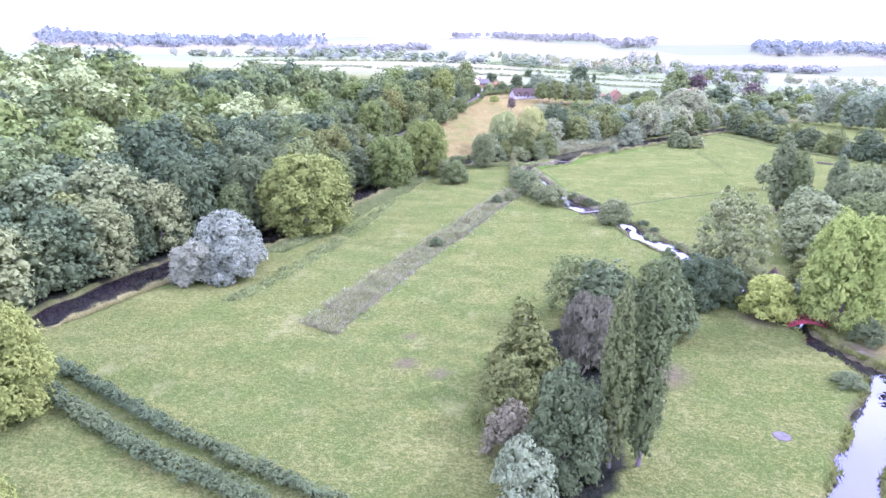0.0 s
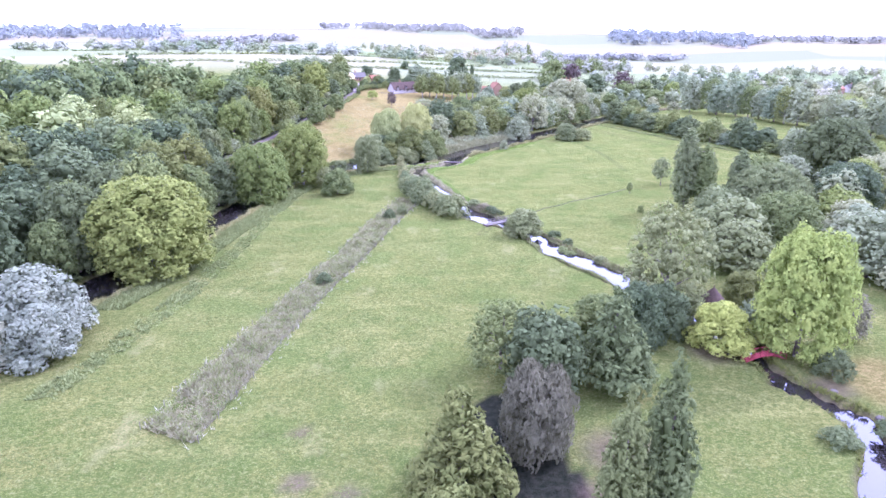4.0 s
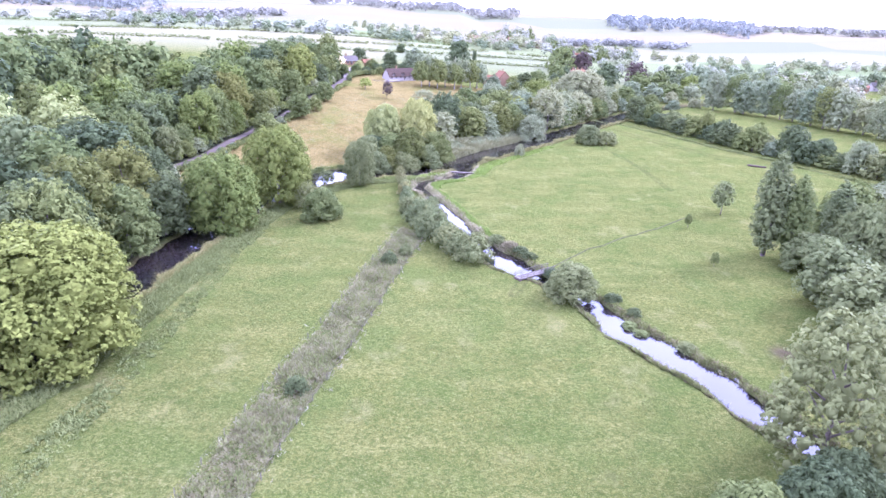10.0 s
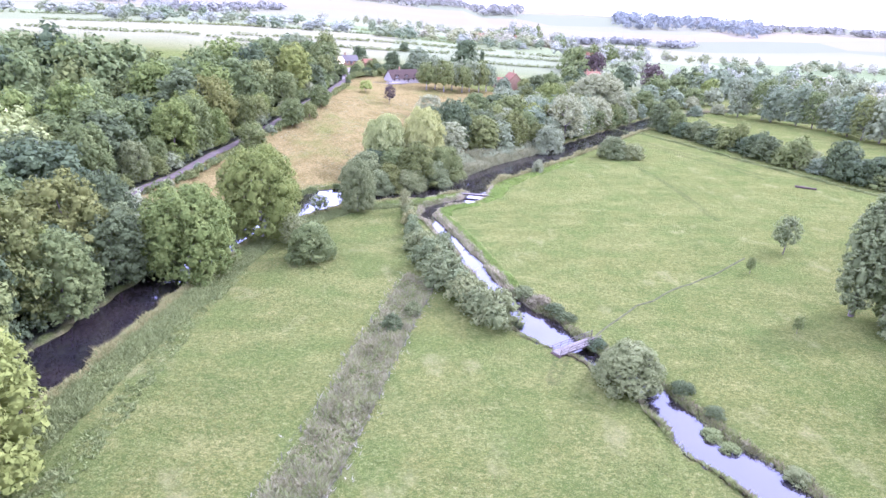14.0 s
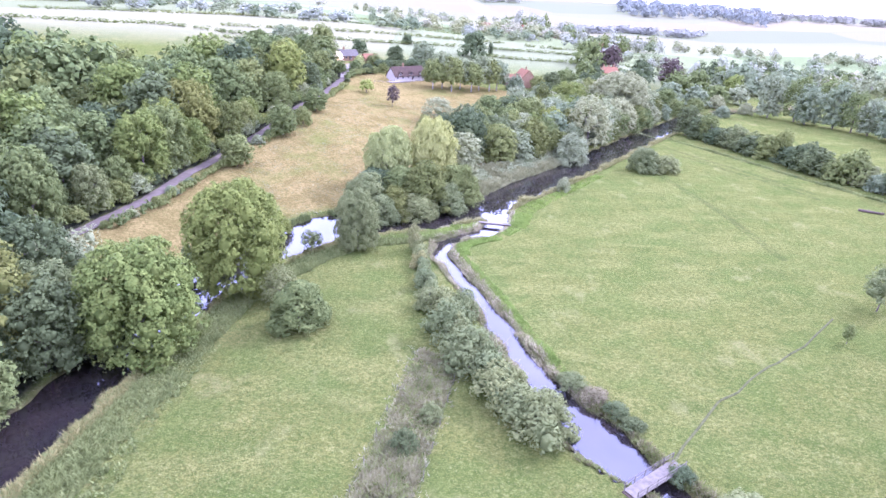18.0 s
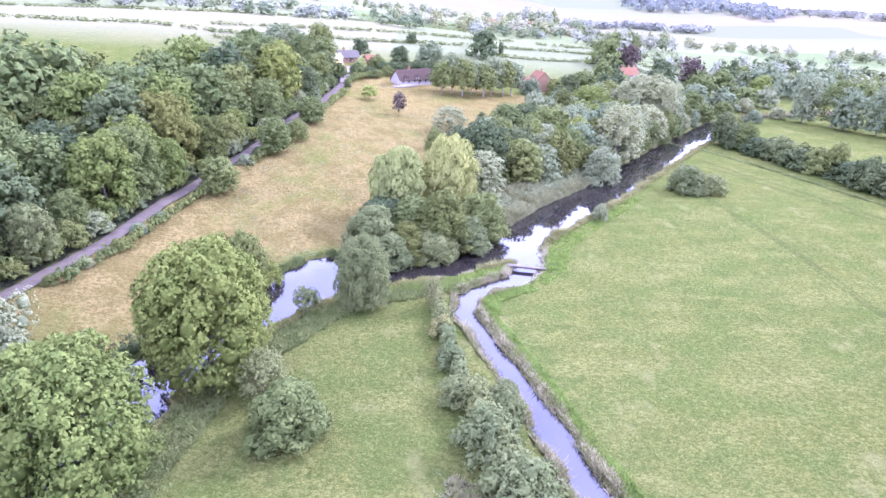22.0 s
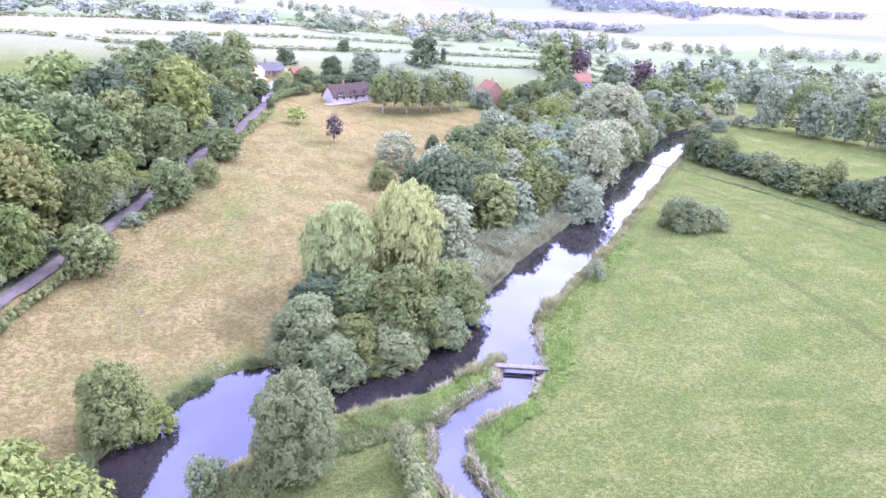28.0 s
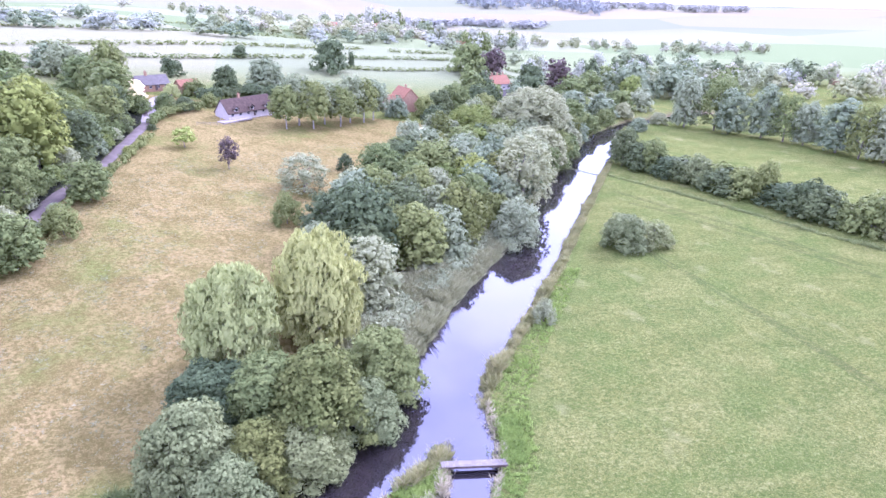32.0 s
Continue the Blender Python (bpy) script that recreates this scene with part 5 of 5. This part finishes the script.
def wall_block(L, W, h, rise):
    """Walls with gable ends, ridge along x."""
    bm = bmesh.new()
    rows = [(-W / 2, 0), (W / 2, 0), (W / 2, h), (0, h + rise), (-W / 2, h)]
    ends = [[bm.verts.new((sx * L / 2, b, c)) for b, c in rows] for sx in (-1, 1)]
    bm.faces.new(ends[0][::-1])
    bm.faces.new(ends[1])
    for k in range(5):
        bm.faces.new([ends[0][k], ends[0][(k + 1) % 5], ends[1][(k + 1) % 5], ends[1][k]])
    for v in bm.verts:
        v.co.z -= 1.2 if v.co.z < 0.1 else 0.12
    bmesh.ops.recalc_face_normals(bm, faces=bm.faces)
    return bm


def window_on(parent, x, y, z, w, h, side):
    frame_ = part("window", boxed((w, 0.14, h), pose(x, y, z), 0.02), WHITE_WALL, parent, "white framed window")
    for k in (-1, 1):
        part("pane", boxed((w * 0.4, 0.05, h * 0.8), pose(x + k * w * 0.23, y + side * 0.07, z)), GLASS_DARK, frame_)


def house(x, y, turn, L, W, h, rise, wall, roof, label, storeys=1, dormers=0, chimneys=1, windows=4, name="house"):
    root = new(name)
    root.matrix_basis = pose(x, y, float(land(x, y)) + 0.2, 0, 0, turn)
    tagged(root, label, "house")
    part("wall", wall_block(L, W, h, rise), wall, root)
    part("roof", gable(L, W, h, rise), roof, root)
    for s in (-1, 1):
        for f in range(storeys):
            for k in range(windows):
                wx = -L / 2 + L * (k + 0.5) / windows
                window_on(root, wx, s * W / 2, 1.3 + 2.5 * f, 1.1, 1.1, s)
    part("door", boxed((1.0, 0.12, 2.05), pose(L * 0.06, -W / 2, 1.0), 0.02), DARK_WOOD, root, "dark panelled front door")
    for k in range(chimneys):
        cx = (-0.32 + 0.64 * k / max(1, chimneys - 1)) * L if chimneys > 1 else -L * 0.12
        c = part("chimney", boxed((0.9, 0.7, 1.9), pose(cx, 0.1, h + rise + 0.5), 0.04), BRICK_WALL, root, "brick chimney stack")
        part("chimney_pot", rod(bmesh.new(), (cx, 0.1, h + rise + 1.4), (cx, 0.1, h + rise + 1.95), 0.17, 0.14, 8), TILE_ROOF, c)
    for k in range(dormers):
        ex = -L / 2 + L * (k + 0.5) / dormers
        d = part("dormer", boxed((1.9, 1.8, 1.25), pose(ex, -W / 2 + 0.75, h + 0.75), 0.05), wall, root, "small white dormer in the roof")
        bm = gable(1.9, 2.1, 0, 0.75, 0.25, 0.2)
        bmesh.ops.transform(bm, matrix=pose(ex, -W / 2 + 0.6, h + 1.2, 0, 0, 90), verts=bm.verts)
        part("dormer_roof", bm, roof, d)
        part("pane", boxed((1.1, 0.06, 0.8), pose(ex, -W / 2 - 0.16, h + 0.75)), GLASS_DARK, d)
    return root


house(-15, 489.5, 42, 22, 7, 2.3, 4.3, WHITE_WALL, THATCH, "long white cottage with a grey thatched roof and dormers", 1, 3, 1, 6, "cottage")
porch = new("garden_terrace")
porch.matrix_basis = pose(-19, 480.5, float(land(-19, 480.5)) + 0.1, 0, 0, 42)
tagged(porch, "pale paved terrace in front of the cottage", "terrace")
part("paving", boxed((13, 4.5, 0.5), pose(0, 0, 0), 0.05), GRAVEL, porch)
for k in range(6):
    part("porch_post", rod(bmesh.new(), (-4 + k * 1.5, 2.6, 0.1), (-4 + k * 1.5, 2.6, 2.2), 0.09, 0.09, 6), WHITE_WALL, porch)
house(-50, 514, 30, 12, 7, 2.4, 3.0, BRICK_WALL, SLATE, "low house with a grey slate roof by the lane", 1, 0, 1, 4)
house(-37, 516, 35, 8, 5, 2.4, 2.2, BRICK_WALL, TILE_ROOF, "small brick outbuilding with a tiled roof", 1, 0, 0, 2, "outbuilding")
house(56, 530, 100, 14, 8, 5.0, 4.2, BRICK_WALL, TILE_ROOF, "brick house with a red tiled roof among trees", 2, 0, 1, 4)
house(47, 525, 10, 9, 6, 3.0, 3.0, BRICK_WALL, TILE_ROOF, "brick wing of the house with a red tiled roof", 1, 0, 0, 3)
house(123, 583, 20, 13, 9, 6.0, 4.2, WHITE_WALL, TILE_ROOF, "large white house with a red roof and chimneys", 2, 0, 3, 4)
house(121, 571, 20, 9, 6, 2.6, 2.4, WHITE_WALL, SLATE, "low white wing beside the large house", 1, 0, 0, 3)
for k, (hx, hy, a) in enumerate([(96, 905, 10), (118, 900, 5), (140, 908, -8), (165, 896, 15), (190, 900, 0), (70, 915, 20), (150, 880, 12), (205, 905, -10), (395, 690, 20), (425, 672, 40), (450, 690, 10), (412, 712, 60), (470, 668, 25)]):
    house(hx, hy, a, 11 + k % 3 * 3, 7, 4.8, 3.2, WHITE_WALL if k % 3 else BRICK_WALL, (SLATE, TILE_ROOF)[k % 2], "distant village house with a pitched roof", 2, 0, 1, 3, "village_house")

# Garden wall below the cottage.
fence_line = along([(-31, 471), (-20, 474), (-4, 493)], 2.2)
garden_fence = new("garden_fence")
tagged(garden_fence, "low post and rail fence below the cottage", "fence")
for (ax, ay), (bx, by) in zip(fence_line, fence_line[1:]):
    za, zb = float(land(ax, ay)), float(land(bx, by))
    part("post", rod(bmesh.new(), (ax, ay, za - 0.3), (ax, ay, za + 1.1), 0.07, 0.06, 5), WOOD, garden_fence)
    for up in (0.5, 0.95):
        part("rail", rod(bmesh.new(), (ax, ay, za + up), (bx, by, zb + up), 0.045, 0.045, 4), WOOD, garden_fence)


# ---------- bridges ----------
def plank_bridge(name, a, b, width, z, label, rails=True, plank=0.28, mat=None):
    """A level footbridge of planks from a to b, on two beams, with post and rail sides."""
    mat = mat or WOOD
    a, b = Vector((*a, z)), Vector((*b, z))
    way = b - a
    L = way.length
    root = new(name)
    root.matrix_basis = Matrix.Translation(a) @ Matrix.Rotation(math.atan2(way.y, way.x), 4, "Z")
    tagged(root, label, "bridge")
    for s in (-1, 1):
        part("beam", boxed((L, 0.22, 0.32), pose(L / 2, s * width * 0.36, -0.24), 0.02), DARK_WOOD, root)
    me = bpy.data.meshes.new("plank")
    bm = boxed((plank * 0.93, width, 0.07), pose(0, 0, 0), 0.012)
    bm.to_mesh(me)
    bm.free()
    me.materials.append(mat)
    n = int(L / plank)
    for k in range(n):
        p = put("plank", me, root, pose((k + 0.5) * L / n, chance.uniform(-0.03, 0.03), chance.uniform(-0.008, 0.008), 0, 0, chance.uniform(-0.8, 0.8)))
    for s in (-1, 1):
        part("abutment", boxed((0.6, width * 1.05, 1.5), pose(0.1 if s < 0 else L - 0.1, 0, -0.95), 0.04), DARK_WOOD, root)
    if rails:
        posts = max(2, int(L / 1.9))
        for s in (-1, 1):
            for k in range(posts + 1):
                part("post", boxed((0.11, 0.11, 1.45), pose(0.1 + (L - 0.2) * k / posts, s * (width / 2 - 0.04), 0.45), 0.01), WOOD, root)
            for up in (0.55, 1.05):
                part("rail", boxed((L, 0.05, 0.13), pose(L / 2, s * (width / 2 + 0.04), up), 0.01), WOOD, root)
    return root


plank_bridge("stock_bridge", (18.2, 206.2), (26.6, 211.8), 2.0, 0.55, "weathered timber stock bridge with post and rail sides")
plank_bridge("plank_footbridge", (8.8, 308.1), (17.6, 306.3), 1.2, 0.35, "narrow weathered plank footbridge over the side stream", False)

red_bridge = new("arched_footbridge")
red_bridge.matrix_basis = pose(56.6, 127.2, 0.1, 0, 0, 8)
tagged(red_bridge, "red painted arched garden footbridge over the beck", "bridge")
arc = [(-3.6 + 7.2 * k / 12, 0.9 * math.cos(math.pi * (k / 12 - 0.5))) for k in range(13)]
for (ax, az), (bx, bz) in zip(arc, arc[1:]):
    tilt = math.degrees(math.atan2(bz - az, bx - ax))
    m = pose((ax + bx) / 2, 0, (az + bz) / 2, 0, -tilt, 0)
    part("plank", boxed((math.hypot(bx - ax, bz - az) * 0.96, 1.3, 0.09), m, 0.01), RED_PAINT, red_bridge)
    for s in (-1, 1):
        part("handrail", boxed((math.hypot(bx - ax, bz - az) * 1.02, 0.09, 0.1), Matrix.Translation((0, s * 0.66, 0.95)) @ m), RED_PAINT, red_bridge)
for k in range(0, 13, 2):
    for s in (-1, 1):
        part("baluster", boxed((0.09, 0.09, 1.1), pose(arc[k][0], s * 0.66, arc[k][1] + 0.45), 0.01), RED_PAINT, red_bridge)

# ---------- small things in the garden and meadow ----------
hut = new("summerhouse")
hut.matrix_basis = pose(56.5, 146.5, 0.0)
tagged(hut, "small round garden hut with a brown thatched cone", "hut")
part("wall", rod(bmesh.new(), (0, 0, -0.3), (0, 0, 2.3), 1.9, 1.9, 12), DARK_WOOD, hut)
part("roof", rod(bmesh.new(), (0, 0, 2.1), (0, 0, 5.0), 2.7, 0.12, 14), THATCH, hut)
part("finial", rod(bmesh.new(), (0, 0, 4.9), (0, 0, 5.4), 0.1, 0.05, 6), DARK_WOOD, hut)

disc = new("pond_cover")
disc.matrix_basis = pose(40, 88.8, float(ground_z(40, 88.8)) + 0.02)
tagged(disc, "round grey cover lying on the lawn", "cover")
part("sheet", rod(bmesh.new(), (0, 0, -0.2), (0, 0, 0.1), 1.1, 1.05, 20), SLATE, disc)
part("rim", rod(bmesh.new(), (0, 0, -0.2), (0, 0, 0.05), 1.2, 1.15, 20), DARK_WOOD, disc)

log = new("fallen_log")
log.matrix_basis = pose(137, 329, float(ground_z(137, 329)) + 0.35, 0, 0, -35)
tagged(log, "dark fallen log lying in the meadow", "log")
part("stem", rod(bmesh.new(), (-3.6, 0, 0), (3.4, 0.3, 0.05), 0.5, 0.3, 9), DARK_WOOD, log)
for lx, ly in ((-1.5, 1.4), (1.2, -1.2), (2.4, 1.0)):
    part("branch", rod(bmesh.new(), (lx, 0, 0.1), (lx + 0.8, ly, 0.6), 0.14, 0.04, 5), DARK_WOOD, log)

# Stones by the beck.
for k, (sx, sy, sr) in enumerate([(53.5, 131, 0.7), (52, 129.2, 0.5), (59.8, 129.8, 0.6), (61.8, 117, 0.5), (63.8, 110, 0.6), (62.6, 103, 0.7), (58.6, 96, 0.6), (54.3, 89, 0.7)]):
    root = new("bank_stone")
    root.matrix_basis = pose(sx, sy, float(land(sx, sy)), 0, 0, k * 50)
    tagged(root, "rough pale stone on the edge of the beck", "stone", "beck stones")
    bm = bmesh.new()
    bmesh.ops.create_icosphere(bm, subdivisions=2, radius=sr, matrix=Matrix.Diagonal((1.2, 0.9, 0.6, 1)))
    for v in bm.verts:
        v.co *= 1 + 0.18 * noise.noise(v.co * 2.3 + Vector((k, 0, 0)))
    part("boulder", bm, STONE, root)
# Sheep fence along the ditch.
for line in ([(p[0] - 0.5, p[1]) for p in DITCH_WEST], [(p[0] + 0.5, p[1]) for p in DITCH_EAST]):
    run = new("wire_fence")
    tagged(run, "thin wire fence on posts along the ditch", "fence")
    pts = along(line, 5.5)
    for (ax, ay), (bx, by) in zip(pts, pts[1:]):
        za, zb = float(ground_z(ax, ay)), float(ground_z(bx, by))
        part("post", rod(bmesh.new(), (ax, ay, za - 0.3), (ax, ay, za + 1.15), 0.06, 0.05, 5), WOOD, run)
        for up in (0.6, 1.05):
            part("wire", rod(bmesh.new(), (ax, ay, za + up), (bx, by, zb + up), 0.012, 0.012, 3), SLATE, run)


# ---------- distant woods ----------
far_rng = np.random.default_rng(21)


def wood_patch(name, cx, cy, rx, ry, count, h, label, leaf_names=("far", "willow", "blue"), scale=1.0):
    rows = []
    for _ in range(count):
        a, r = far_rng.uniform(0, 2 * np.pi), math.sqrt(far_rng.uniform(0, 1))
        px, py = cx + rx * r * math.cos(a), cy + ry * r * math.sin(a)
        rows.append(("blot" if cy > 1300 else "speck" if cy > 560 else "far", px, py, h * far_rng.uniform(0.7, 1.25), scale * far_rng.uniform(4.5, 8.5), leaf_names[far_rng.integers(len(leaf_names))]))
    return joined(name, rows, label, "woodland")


wood_patch("village_trees", 60, 850, 120, 60, 46, 12, "rounded trees around the distant village")
wood_patch("village_wood", 190, 935, 110, 60, 60, 19, "dense wood behind the distant village", ("far", "blue", "green"))
wood_patch("village_trees", 130, 770, 110, 22, 20, 9, "scattered hedgerow trees near the village")
wood_patch("valley_trees", -120, 690, 170, 16, 26, 10, "line of hedgerow trees across distant fields")
wood_patch("valley_trees", -250, 800, 260, 30, 40, 11, "trees among the pale fields on the slope")
wood_patch("valley_trees", 330, 700, 140, 60, 62, 14, "trees crowding the valley floor beyond the river", ("blue", "far", "dark", "willow"))
wood_patch("valley_trees", 470, 640, 150, 60, 50, 15, "trees crowding the valley floor beyond the river", ("blue", "far", "willow"))
wood_patch("valley_trees", 300, 300, 45, 110, 44, 17, "trees beyond the second meadow", ("blue", "green", "dark", "willow"))
wood_patch("valley_trees", 190, 190, 45, 60, 36, 16, "trees beyond the garden", ("blue", "green", "dark", "willow"))
wood_patch("valley_trees", 290, 640, 60, 40, 30, 15, "trees beside the far river", ("blue", "green", "willow"))
wood_patch("valley_trees", 60, 1150, 260, 40, 44, 12, "distant lines of trees below the downs")
wood_patch("valley_trees", 520, 1010, 200, 60, 46, 13, "distant trees at the foot of the downs")


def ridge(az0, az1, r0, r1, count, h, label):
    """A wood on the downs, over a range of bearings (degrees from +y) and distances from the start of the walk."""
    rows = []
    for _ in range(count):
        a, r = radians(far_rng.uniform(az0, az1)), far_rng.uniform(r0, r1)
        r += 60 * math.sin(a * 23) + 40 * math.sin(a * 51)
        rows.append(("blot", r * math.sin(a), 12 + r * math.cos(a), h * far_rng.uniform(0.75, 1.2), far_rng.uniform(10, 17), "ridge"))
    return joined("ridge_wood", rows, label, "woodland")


ridge(-9, 8.5, 2450, 2950, 200, 24, "long wood along the crest of the downs")
ridge(16, 27, 2150, 2700, 180, 24, "long wood along the crest of the downs")
ridge(22, 38, 2300, 2500, 120, 20, "belt of trees on the slope of the downs")
ridge(-42, -20, 1850, 2700, 270, 24, "wooded hills above the far side of the valley")
ridge(-21, -11, 1500, 1650, 60, 16, "belt of trees below the downs")
ridge(11, 22, 1620, 1700, 60, 14, "hedgerow trees along the foot of the downs")
